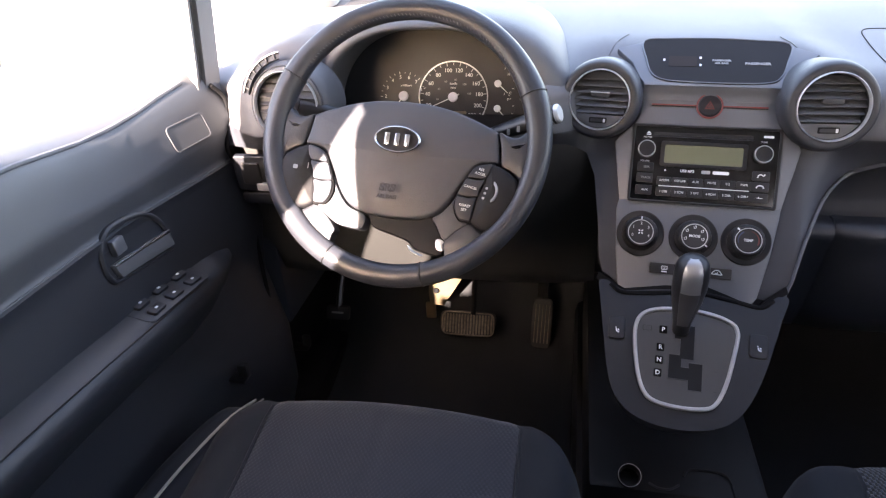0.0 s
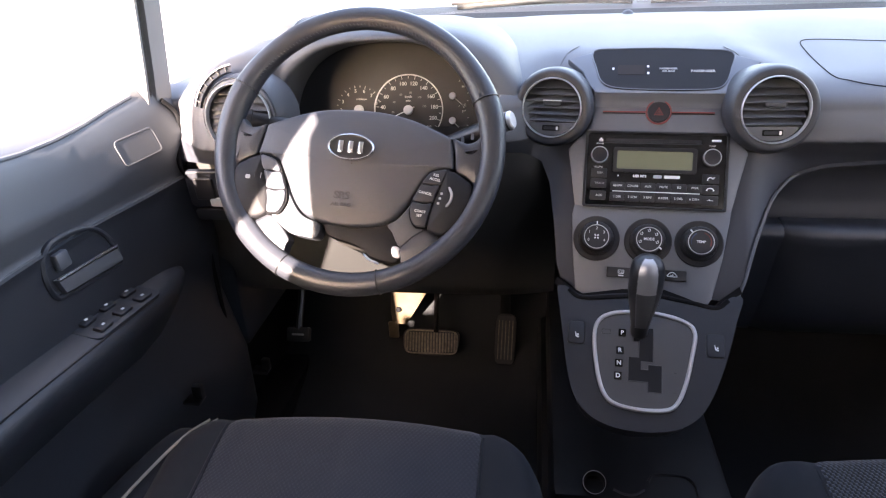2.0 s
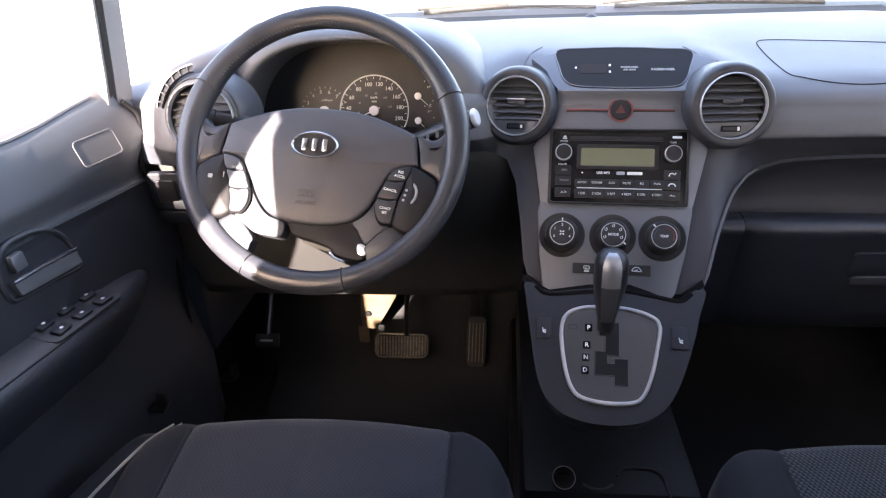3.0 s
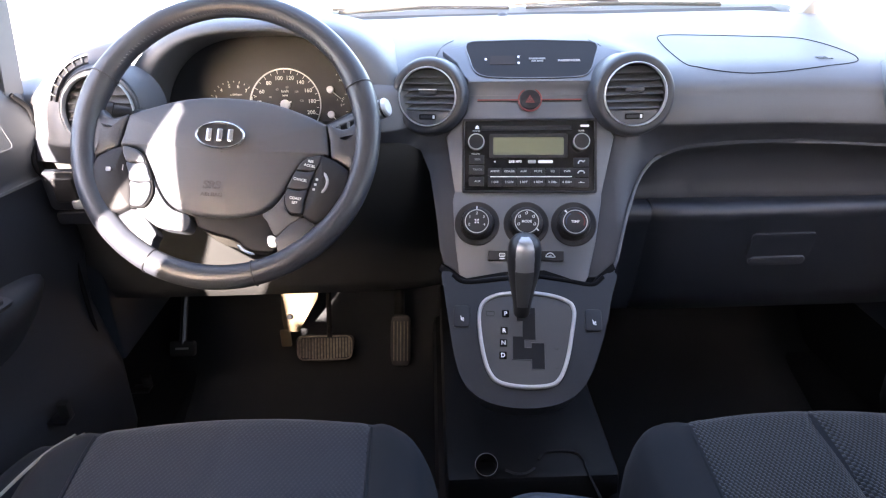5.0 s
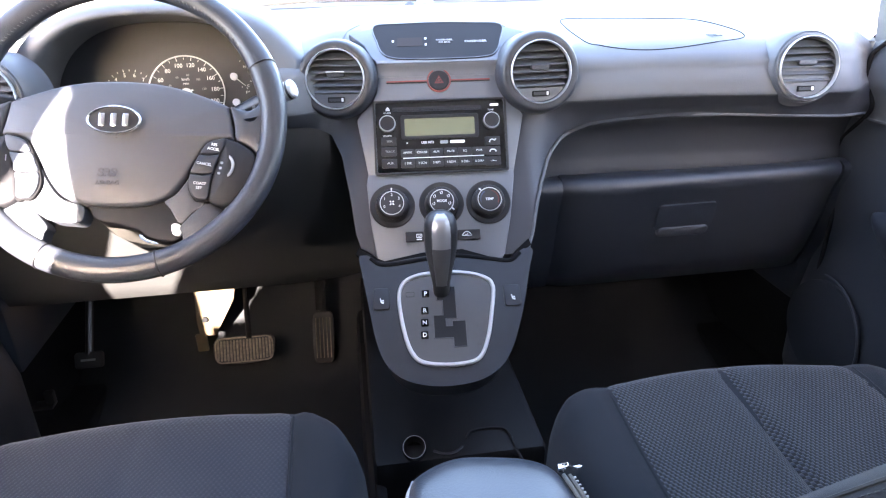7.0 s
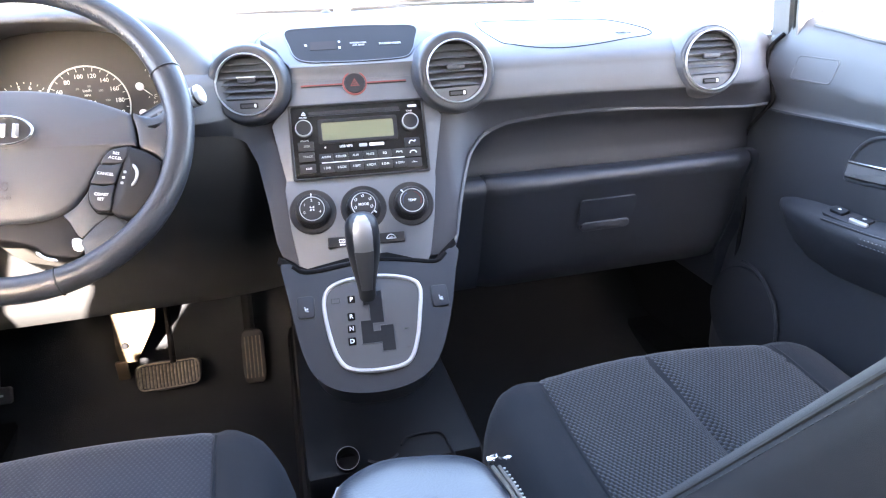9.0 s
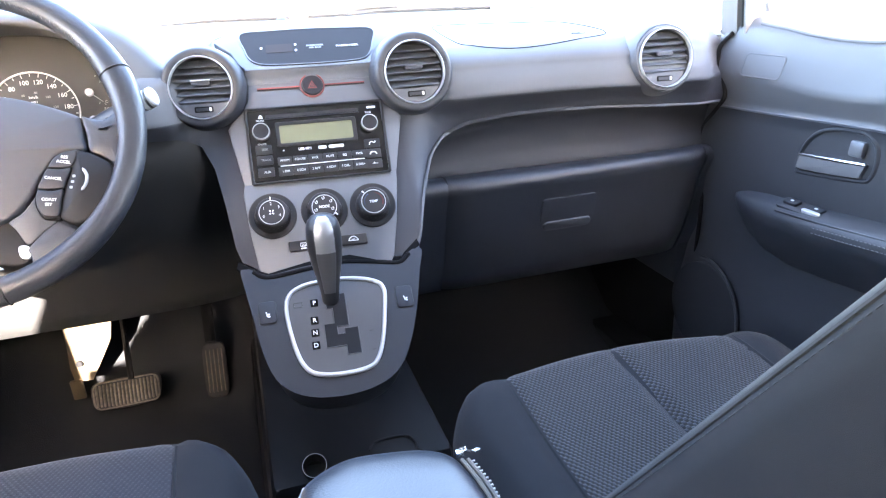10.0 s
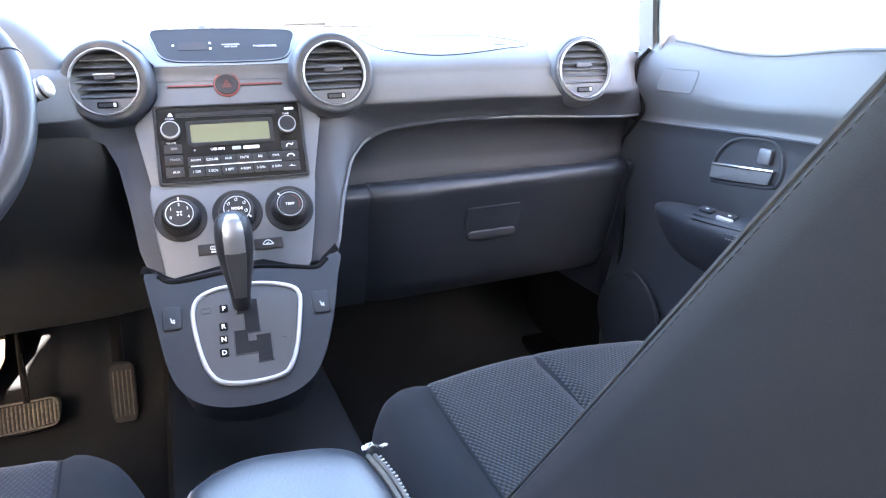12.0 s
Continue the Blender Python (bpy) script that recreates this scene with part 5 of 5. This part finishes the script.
# ---- seats ----
def seat_top(u, y, w, tilt=0.0):
    """Height of a cushion: raised side bolsters, a shallow dish, a soft groove down the middle and across."""
    z = 0.324 - tilt * u + 0.008 * ease(0.55, 0.8, abs(u)) * (1 - ease(0.88, 1.0, abs(u)))
    z += (0.008 if tilt else 0.015) * ease(-0.42, -0.27, y) * (1 - ease(-0.27, -0.2, y))
    z += 0.008 * (1 - u * u) * ease(-0.5, -0.33, y)
    z -= (0.011 if tilt else 0.002) * math.exp(-((u + 0.03) / 0.032) ** 2) * (1 - ease(-0.3, -0.255, y))
    z -= 0.004 * math.exp(-((abs(u) - 0.68) / 0.04) ** 2)
    return z


def dense(pts, step):
    """The same outline with points at every step."""
    out = []
    for p, q in zip(pts, pts[1:] + pts[:1]):
        k = max(1, int((Vector(q) - Vector(p)).length / step))
        out += [(p[0] + (q[0] - p[0]) * s / k, p[1] + (q[1] - p[1]) * s / k) for s in range(k)]
    return out


def cushion(cx, w, y0, y1, seat, label, tilt=0.0):
    out = dense(rrect(w, y1 - y0, 0.045 if tilt else 0.07, 8, cy=(y0 + y1) / 2), 0.016)
    out = [(x, y - 0.035 * (abs(x) / (w / 2)) ** 2 * ease(-0.6, -0.3, y)) for x, y in out]
    mid = Vector((0, (y0 + y1) / 2))
    rows = []
    for d, drop in ((0.0, 0.17), (-0.006, 0.09), (-0.004, 0.05), (0.0, 0.03), (0.006, 0.016), (0.015, 0.006), (0.028, 0.001), (0.045, 0)):
        rows.append([(cx + x, y, seat_top(x / (w / 2), y, w, tilt) - drop) for x, y in inset(out, d)])
    base = inset(out, 0.045)
    for k in range(1, 23):
        f = 1 - k / 22.0 * 0.995
        rows.append([(cx + x * f, mid.y + (y - mid.y) * f, seat_top(x * f / (w / 2), mid.y + (y - mid.y) * f, w, tilt)) for x, y in base])
    return part("cushion", sheet(rows, close_u=True), FABRIC, seat, label, angle=70)


def insert(cx, w, y0, y1, seat, u0, u1, mat, tilt=0.0):
    rows = []
    for i in range(41):
        u = u0 + (u1 - u0) * i / 40
        x = u * w / 2
        front = y1 - 0.035 * u * u - 0.003
        rows.append([(cx + x, y, seat_top(u, y, w, tilt) + 0.0025 - lerp_at([(0, 0.028), (0.006, 0.016), (0.015, 0.006), (0.028, 0.001), (0.045, 0)], front + 0.002 - y) - (0.003 if i in (0, 40) else 0)) for y in [y0 + (front - y0) * j / 40 for j in range(41)]])
    for edge_row in (rows[0], rows[-1]):
        part("panel_seam", tube([Vector(p) + Vector((0, 0, 0.0012)) for p in edge_row[::2]], 0.0024, 6), FABRIC, seat)
    return part("seat_insert", sheet(rows), mat, seat, "open-knit centre panel", angle=70)


def backrest(cx, w, foot_y, foot_z, recline, height, seat, top_narrow, r=0.06, waist=0.0):
    """Reclined back: flat cloth sides, rounded top, a padded front."""
    m = pose(cx, foot_y, foot_z, 90 + recline)
    outline = rrect(w, height, r, 8, cy=height / 2)
    outline = dense(outline, 0.03)
    rows = []
    for d, z in ((0.0, 0.1), (-0.004, 0.02), (0.0, 0.006), (0.006, 0.0), (0.02, -0.006), (0.05, -0.004), (0.11, 0.004)):
        ring = inset(outline, d)
        rows.append([(x * (1 - top_narrow * ease(height * 0.7, height, y) - waist * math.exp(-((y - 0.42) / 0.12) ** 2)), y, z) for x, y in ring])
    back = [(x * 0.9 * (1 - waist * math.exp(-((y - 0.42) / 0.12) ** 2)), 0.02 + y * 0.94, 0.125) for x, y in outline]
    bm = sheet([[Vector(p) for p in back]] + rows, close_u=True)
    bm.verts.ensure_lookup_table()
    k = len(back)
    bm.faces.new([bm.verts[i] for i in range(k)])
    bm.faces.new([bm.verts[len(rows) * k + i] for i in range(k)])
    return part("backrest", bm, SIDE, seat, "grey cloth backrest", m=m, angle=60), m


driver = thing("driver_seat", (-0.375, -0.5, 0.0), "dark blue-grey cloth driver's seat with pale edge piping", "seat", group="front seats")
cushion(-0.375, 0.475, -0.78, -0.235, driver, "dark cloth seat cushion")
insert(-0.375, 0.475, -0.74, -0.236, driver, -0.69, 0.69, PLAINMESH)
# back and headrest are out of view, flared to cut off sun across the wheel
backrest(-0.4, 0.42, -0.74, 0.32, 20, 0.85, driver, -0.22, 0.03, -0.34)
part("headrest", block(-0.53, -0.27, -1.1, -1.0, 0.98, 1.14, 0.03), FABRIC, driver)
part("seat_base", block(-0.56, -0.2, -0.75, -0.3, 0.0, 0.17, 0.02), BLACK, driver)
bolster = curve3([(-0.58, -0.262, 0.292), (-0.6, -0.295, 0.302), (-0.617, -0.36, 0.303), (-0.626, -0.43, 0.303), (-0.63, -0.6, 0.303)], 5)
part("side_bolster", tube(bolster, [min(0.033, 0.016 + 0.004 * i) for i in range(len(bolster))], 14), SIDE, driver, "dark outer side bolster", angle=70)
edge = [(-0.573, -0.262, 0.333), (-0.588, -0.302, 0.339), (-0.603, -0.363, 0.339), (-0.613, -0.43, 0.339), (-0.618, -0.52, 0.339)]
part("edge_piping", tube(curve3(edge, 5), 0.0021, 6), PIPING, driver, "pale edge piping")
part("edge_piping", tube(curve3([(-0.5625, -0.26, 0.334), (-0.568, -0.275, 0.337), (-0.575, -0.294, 0.338)], 4), 0.0013, 6), PIPING, driver, "short second line of pale piping")

passenger = thing("passenger_seat", (0.325, -0.5, 0.0), "dark blue-grey cloth passenger seat with an open-knit centre", "seat", group="front seats")
cushion(0.325, 0.475, -0.78, -0.247, passenger, "dark cloth seat cushion", 0.006)
insert(0.325, 0.475, -0.74, -0.248, passenger, -0.68, 0.7, MESH, 0.006)
back, bmx = backrest(0.323, 0.458, -0.525, 0.335, 34.3, 0.62, passenger, 0.03)
part("seat_base", block(0.15, 0.5, -0.75, -0.3, 0.0, 0.17, 0.02), BLACK, passenger)
for k in range(100):
    y = 0.06 + k * 0.0052
    x = -0.2297 * (1 - 0.03 * ease(0.434, 0.62, y))
    part("stitch", tube([(0, -0.0019, 0), (-0.0003, -0.001, 0), (-0.0003, 0.001, 0), (0, 0.0019, 0)], [0.0002, 0.0004, 0.0004, 0.0002], 5), STITCH, back, m=bmx @ pose(x, y, 0.0068))

part("edge_piping", tube([(-0.2264 * (1 - 0.03 * ease(0.434, 0.62, y)), y, 0.0028) for y in [0.05 + 0.54 * i / 24 for i in range(25)]], 0.0013, 6), STITCH, back, "fine rolled edge", m=bmx)

# ---- armrest with its zipped cover ----
armrest = thing("armrest", (-0.03, -0.6, 0.42), "dark vinyl armrest cover with a zip and pale piping", "armrest")
ARM = smooth_poly([(0.034, -0.53), (0.026, -0.505), (0.008, -0.49), (-0.02, -0.482), (-0.055, -0.478), (-0.085, -0.49), (-0.1, -0.51), (-0.104, -0.56), (-0.104, -0.66), (-0.104, -0.8), (-0.03, -0.82), (0.04, -0.8), (0.04, -0.66), (0.038, -0.58)], 5)
area = sum(ARM[i - 1][0] * ARM[i][1] - ARM[i][0] * ARM[i - 1][1] for i in range(len(ARM)))
ARM = ARM if area > 0 else ARM[::-1]
rows = [[(x, y, z) for x, y in inset(ARM, d)] for d, z in ((0.012, 0.33), (0.0, 0.36), (-0.002, 0.41), (0.0, 0.43), (0.005, 0.4395))]
rows += [[(-0.033 + (x + 0.033) * f, -0.65 + (y + 0.65) * f, z) for x, y in inset(ARM, 0.005)] for f, z in ((0.95, 0.4445), (0.88, 0.447), (0.78, 0.449), (0.55, 0.451), (0.3, 0.4525), (0.02, 0.453))]
bm = sheet(rows, close_u=True)
bm.verts.ensure_lookup_table()
bm.faces.new([bm.verts[i] for i in range(len(ARM))])
bm.faces.new([bm.verts[(len(rows) - 1) * len(ARM) + i] for i in range(len(ARM))])
part("cover", bm, VINYL, armrest, "smooth dark vinyl cover", angle=70)
for off, r, mt, nm in ((0.0, 0.0021, ZIPTAPE, "piping"), (0.005, 0.0018, ZIPTAPE, "piping")):
    part(nm, tube(curve3([(0.033 - off, -0.52, 0.442 + off * 0.3), (0.0385 - off, -0.56, 0.441 + off * 0.4), (0.04 - off, -0.65, 0.441 + off * 0.4), (0.04 - off, -0.8, 0.441 + off * 0.4)]), r, 8), mt, armrest, "pale stitched piping")
for off in (0.0, 0.006):
    part("side_seam", tube(curve3([(-0.092 + off, -0.5, 0.436 + off * 0.4), (-0.1 + off, -0.53, 0.438 + off * 0.4), (-0.103 + off, -0.62, 0.438 + off * 0.4), (-0.103 + off, -0.8, 0.438 + off * 0.4)]), 0.0016, 6), GREY, armrest)
for k in range(30):
    part("zip_tooth", block(-0.0011, 0.0011, -0.0007, 0.0007, 0, 0.0013), GREY, armrest, m=pose(0.0365 + 0.0035 * min(1, k / 6), -0.523 - k * 0.0042, 0.4415))
ZP = pose(0.03, -0.514, 0.4445, 0, 0, -8) @ Matrix.Scale(0.8, 4)
part("zip_slider", join(block(-0.006, 0.002, -0.004, 0.004, -0.002, 0.003, 0.0012), tube([(-0.002, -0.003, 0.003), (0.004, -0.002, 0.005), (0.004, 0.002, 0.005), (-0.002, 0.003, 0.003)], 0.0009, 6)), CHROME, armrest, "bright zip slider", m=ZP)
part("zip_pull", join(tube(curve3([(0.004, 0, 0.004), (0.009, -0.001, 0.002), (0.013, 0.0005, 0.001), (0.017, 0.0, 0.001)], 4), 0.0012, 6), tube(curve3([(0.013, -0.003, 0.002), (0.015, 0.002, 0.001), (0.019, 0.001, 0.001)], 4), 0.0008, 6)), CHROME, armrest, "bright zip pull", m=ZP)

# ---- doors ----
DOOR = [(0.72, 0.72), (0.695, 0.712), (0.686, 0.698), (0.679, 0.672), (0.669, 0.645), (0.666, 0.634), (0.6662, 0.627), (0.669, 0.612), (0.6705, 0.6025), (0.6705, 0.598), (0.668, 0.594), (0.67, 0.589), (0.67, 0.57), (0.664, 0.53), (0.66, 0.49), (0.66, 0.46), (0.668, 0.42), (0.674, 0.36), (0.662, 0.3), (0.65, 0.24), (0.652, 0.12), (0.67, 0.06), (0.72, 0.05)]


def belt(y):
    # the unseen rear stretch dips so that sun gets in to the pedals
    return lerp_at([(-1.05, -0.065), (-0.74, -0.065), (-0.62, 0.004), (-0.35, -0.004), (-0.24, -0.016), (-0.17, -0.014), (-0.1, -0.004), (-0.02, 0.004), (0.2, 0.008)], y)


def crease(y):
    """The crease under the upper panel falls towards the dashboard."""
    return -0.012 * ease(-0.36, 0.03, y)


for sx in (-1, 1):
    name = "door_1" if sx < 0 else "door_2"
    door = thing(name, (sx * 0.7, -0.5, 0.05), "dark moulded front door panel with an armrest and chrome pull", "car door", kind="structure")
    ys = [0.034, 0.028, 0.015] + [-0.02 - 0.04 * i for i in range(26)]
    rows = [[(sx * (x + 0.008 * ease(0.02, 0.034, y)), y, z + crease(y) * math.exp(-((z - 0.594) / 0.03) ** 2) + (belt(y) if z > 0.65 else belt(y) * max(0, (z - 0.6) / 0.05) if z > 0.6 else 0)) for x, z in DOOR] for y in ys]
    cutrow = [i for i, p in enumerate(DOOR) if p == (0.668, 0.594)][0]
    part("upper_panel", thick(sheet([r[:cutrow + 1] for r in rows]), 0.006), DOORTOP, door, "grey grained upper door panel", angle=50)
    part("lower_panel", thick(sheet([r[cutrow:] for r in rows]), 0.006), DOORLOW, door, "dark lower door panel", angle=50)
    part("door_crease", tube([(sx * 0.6675, y, 0.5935 + crease(y)) for y in [0.03 - 0.05 * i for i in range(21)]], 0.0013, 6), HANDLE, door, "fine bright crease line")
    drop = 0.012 if sx > 0 else 0.0
    arm_rows = []
    for y, grow in ((-0.08, 0.01), (-0.084, 0.22), (-0.094, 0.42), (-0.115, 0.64), (-0.15, 0.82), (-0.2, 0.95), (-0.25, 1.0), (-0.4, 1.05), (-0.6, 1.05), (-0.85, 1.0), (-0.95, 0.3)):
        lift = 0.03 * (1 - ease(-0.6, -0.15, y)) - drop
        arm_rows.append([(sx * (0.664 - (0.664 - x) * grow), y, 0.462 + (z - 0.462) * min(1, grow * 1.1) + lift) for x, z in ((0.664, 0.487), (0.648, 0.4835), (0.628, 0.478), (0.618, 0.4705), (0.6155, 0.46), (0.623, 0.441), (0.641, 0.41), (0.662, 0.382))])
    rest = part("armrest_pad", sheet(arm_rows), DOORLOW, door, "padded armrest", angle=60)
    part("pad_seam", tube([(sx * 0.622, y, 0.4745 - drop + 0.03 * (1 - ease(-0.6, -0.15, y))) for y in [-0.2 - 0.04 * i for i in range(17)]], 0.0016, 6), BLACK, door)
    for k in range(38 if sx > 0 else 0):
        y = -0.275 - 0.006 * k
        for q, dz in ((0.6145, 0.0105), (0.6135, 0.0035)):
            part("pad_stitch", tube([(0, -0.0016, 0), (0, 0, 0.0006), (0, 0.0016, 0)], 0.0007, 5), THREAD, rest, m=pose(sx * q, y, 0.4575 - drop + dz + 0.03 * (1 - ease(-0.6, -0.15, y))))
    if sx > 0:
        # no hollow is cut: a black plate gives the shade of the pull recess
        part("pull_recess_shade", plate(outline(pts=[(-0.03, -0.011), (-0.026, 0.009), (0.0, 0.014), (0.06, 0.014), (0.07, 0.0), (0.06, -0.013), (0.0, -0.014)]), -0.004, 0.0012, 0.001), SLOT, door, "flat black plate standing for the shaded pull recess", m=Matrix(((0, -0.94, -0.3, 0.642), (-1, 0, 0, -0.41), (0, -0.3, 0.94, 0.4835), (0, 0, 0, 1))))
    # switches
    sx0, sy0, sz0, slope = (-0.643, -0.243, 0.4865, 4) if sx < 0 else (0.643, -0.225, 0.4725, 0)
    sw = part("switch_plate", plate(rrect(0.13 if sx < 0 else 0.075, 0.044 if sx < 0 else 0.03, 0.01), -0.004, 0.001, 0.0008), DOORLOW, door, "window switch plate", m=pose(sx0, sy0, sz0, -14 * sx, slope, 90))
    for k in range(3 if sx < 0 else 2):
        for q in ((-0.0105, 0.0105) if sx < 0 else (0.0,)):
            dy = 0.039 * (k - 1) if sx < 0 else -0.025 + 0.042 * k
            spot = pose(sx0 + q, sy0 + dy, sz0 + 0.0025 - dy * math.tan(math.radians(slope)) + sx * q * 0.25, -14 * sx, slope, 90)
            part("window_switch", plate(rrect(0.024, 0.014, 0.003), -0.002, 0.0026, 0.0012), TRIM, sw, m=spot)
            # the highlight below the first switch is a bright plate
            if sx > 0 and k == 0:
                part("switch_glint", plate(rrect(0.03, 0.006, 0.003, cy=0.0095), -0.002, 0.003, 0.001), BRIGHT, sw, "bright plate as the highlight below the switch", m=spot)
            bar(0.005, 0.003, spot @ pose(0, 0, 0.0027), WHITE, sw)
    # inner handle in its cup: frame x runs backward along the door, y up, z into the cabin
    H = Matrix(((0, 0, -sx, sx * 0.6635), (-1, 0, 0, -0.25), (0, 1, 0, 0.552 if sx > 0 else 0.563), (0, 0, 0, 1))) @ pose(0, 0, 0, -7)
    cup = outline(pts=[(-0.063, -0.03), (-0.0615, -0.016), (-0.056, 0.004), (-0.044, 0.0205), (-0.025, 0.0315), (0.003, 0.037), (0.032, 0.0375), (0.053, 0.026), (0.0615, 0.008), (0.0625, -0.012), (0.0575, -0.024), (0.048, -0.0285), (0.006, -0.034), (-0.045, -0.039), (-0.058, -0.0385)])
    bez = part("handle_bezel", frame_plate(cup, inset(cup, 0.007), -0.006, 0.005, 0.0025), DOORLOW, door, "dark handle bezel", m=H)
    part("handle_cup", plate(inset(cup, 0.007), -0.004, 0.001), LOWER, bez, m=H)
    part("pull_handle", plate(outline(pts=[(-0.0545, -0.0115), (-0.052, -0.0105), (0.0, -0.0075), (0.045, -0.0035), (0.0495, -0.004), (0.049, -0.007), (0.0455, -0.02), (0.042, -0.0225), (0.0, -0.0275), (-0.05, -0.0315), (-0.0555, -0.0305), (-0.0565, -0.0265)]), 0.0, 0.008, 0.001), HANDLE, bez, "grey pull handle", m=H)
    part("chrome_strip", tube(curve3([(-0.054, -0.0115, 0.0075), (0.0, -0.0075, 0.0085), (0.049, -0.0038, 0.0075)]), 0.0024, 8), CHROME, bez, "chrome strip", m=H)
    part("lock_knob", block(0.02, 0.041, 0.003, 0.0235, 0.0, 0.01, 0.003), SILVER, bez, "silver lock lever", m=H)
    # tweeter cover
    T = Matrix(((0, 0, -sx, sx * 0.6722), (-1, 0, 0, -0.085), (0, 1, 0, 0.65), (0, 0, 0, 1))) @ pose(0, 0, 0, -19, 3)
    tw = part("tweeter_frame", frame_plate(rrect(0.078, 0.037, 0.008), rrect(0.072, 0.032, 0.006), -0.004, 0.0016, 0.0006), DOORTOP, door, m=T)
    part("tweeter_grille", plate(rrect(0.072, 0.032, 0.006), -0.004, 0.0012), DOORTOP, tw, "fine tweeter grille", m=T)
    # window frame: a broad pale post, a dark rubber and a pale channel
    for y0, y1, out_, mt, lab in ((0.032, -0.01, 0.012, POST, "broad pale window post"), (-0.0125, -0.0165, 0.006, RUBBER, "dark window rubber"), (-0.019, -0.03, 0.012, POST, "pale window channel")):
        post = []
        for x, z, lean in ((0.69, 0.69, 0.0), (0.685, 0.73, 0.0), (0.66, 0.9, 0.012), (0.6, 1.1, 0.05)):
            post.append([(sx * (x + dx), y - lean, z) for dx, y in ((0, y0), (-out_ * 0.5, y0 - 0.004), (-out_ * 0.5, y1 + 0.002), (0, y1), (0.02, y1), (0.02, y0))])
        part("window_post", sheet(post, close_u=True), mt, door, lab)
    part("window_seal", tube([(sx * 0.694, y, 0.708 + belt(y)) for y in [-0.05 - 0.05 * i for i in range(20)]], 0.0035, 8), DASH, door)
    if sx < 0:
        for piece in door.children_recursive:
            for v in piece.data.vertices:
                v.co.x += TOE * max(0.0, v.co.y + 0.25)
    door.matrix_basis = Matrix.Translation((SHIFT if sx < 0 else 0, 0, 0)) @ door.matrix_basis
    aside = Matrix.Translation((SHIFT if sx < 0 else 0, 0, 0))
    whole("scuff_sill", block(min(sx * 0.6, sx * 0.72), max(sx * 0.6, sx * 0.72), -1.05, 0.4, -0.02, 0.06, 0.012), SLOT, "black door sill trim", "sill", kind="structure", m=aside)
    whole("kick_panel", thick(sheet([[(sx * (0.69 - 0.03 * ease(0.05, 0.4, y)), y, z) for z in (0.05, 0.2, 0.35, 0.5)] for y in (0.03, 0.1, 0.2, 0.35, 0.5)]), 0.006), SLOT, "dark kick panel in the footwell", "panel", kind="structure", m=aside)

# speaker grille low in the passenger's door, and the mirror outside its window
GR = Matrix(((0, 0, -1, 0.6465), (-1, 0, 0, -0.05), (0, 1, 0, 0.225), (0, 0, 0, 1)))
speaker = thing("door_speaker", (0.65, -0.03, 0.14), "round dark speaker grille in the lower door panel", "speaker")
part("grille", plate(disc(0.088, 48), -0.006, 0.002, 0.0015, 0.004), LOWER, speaker, m=GR)
part("grille_rim", tube([(0.092 * math.cos(radians(a)), 0.1 * math.sin(radians(a)), 0.004 + 0.004 * math.cos(radians(a))) for a in range(-60, 101, 8)], 0.0028, 8), DOORLOW, speaker, "raised dark rim", m=GR)
mirror = thing("door_mirror", (0.82, 0.06, 0.68), "silver door mirror outside the passenger window", "mirror")
MR = face_frame(0.84, 0.03, 0.76, 4, -18)
part("housing", plate(rrect(0.2, 0.15, 0.05, 6), -0.09, 0.0, 0.01), PAINT, mirror, m=MR)
part("mirror_glass", plate(rrect(0.18, 0.13, 0.042, 6), 0.0, 0.003, 0.001), material("mirror_silver", (0.85, 0.88, 0.9), 0.03, metal=1.0, patch=0.01), mirror, "mirror glass", m=MR)
part("foot", tube([(0.72, 0.05, 0.68), (0.76, 0.06, 0.695), (0.82, 0.07, 0.72)], 0.022, 10, flat=0.6), BLACK, mirror)

# ---- cowl, wipers and bonnet beyond the glass ----
def across(rows):
    return [[(x, y - 0.1 * (x / 0.7) ** 2, z) for x in (-0.7, -0.4, 0, 0.4, 0.7)] for y, z in rows]


whole("cowl", thick(sheet(across(((0.63, 0.7), (0.7, 0.718), (0.82, 0.724), (0.83, 0.716)))), 0.01), COWL, "weathered black plastic cowl at the foot of the windscreen", "cowl", kind="structure")
whole("bonnet", thick(sheet(across(((0.834, 0.722), (0.95, 0.726), (1.5, 0.7), (1.75, 0.55)))), 0.01), PAINT, "pale silver bonnet ahead of the windscreen", "bonnet", kind="structure")
for x0, x1 in ((-0.34, 0.06), (0.1, 0.54)):
    w = thing("wiper", (x0, 0.74, 0.724), "black windscreen wiper resting on the cowl", "wiper", group="wipers")
    dip = [0.1 * (x / 0.7) ** 2 for x in (x0, (x0 + x1) / 2, x1)]
    part("blade", tube(curve3([(x0, 0.745 - dip[0], 0.728), ((x0 + x1) / 2, 0.76 - dip[1], 0.731), (x1, 0.745 - dip[2], 0.728)]), 0.0055, 6), COWL, w)
    part("arm", tube(curve3([(x0 - 0.02, 0.8 - dip[0], 0.73), (x0 + 0.1, 0.785 - dip[0], 0.738), ((x0 + x1) / 2, 0.765 - dip[1], 0.739)]), 0.0045, 6), COWL, w)
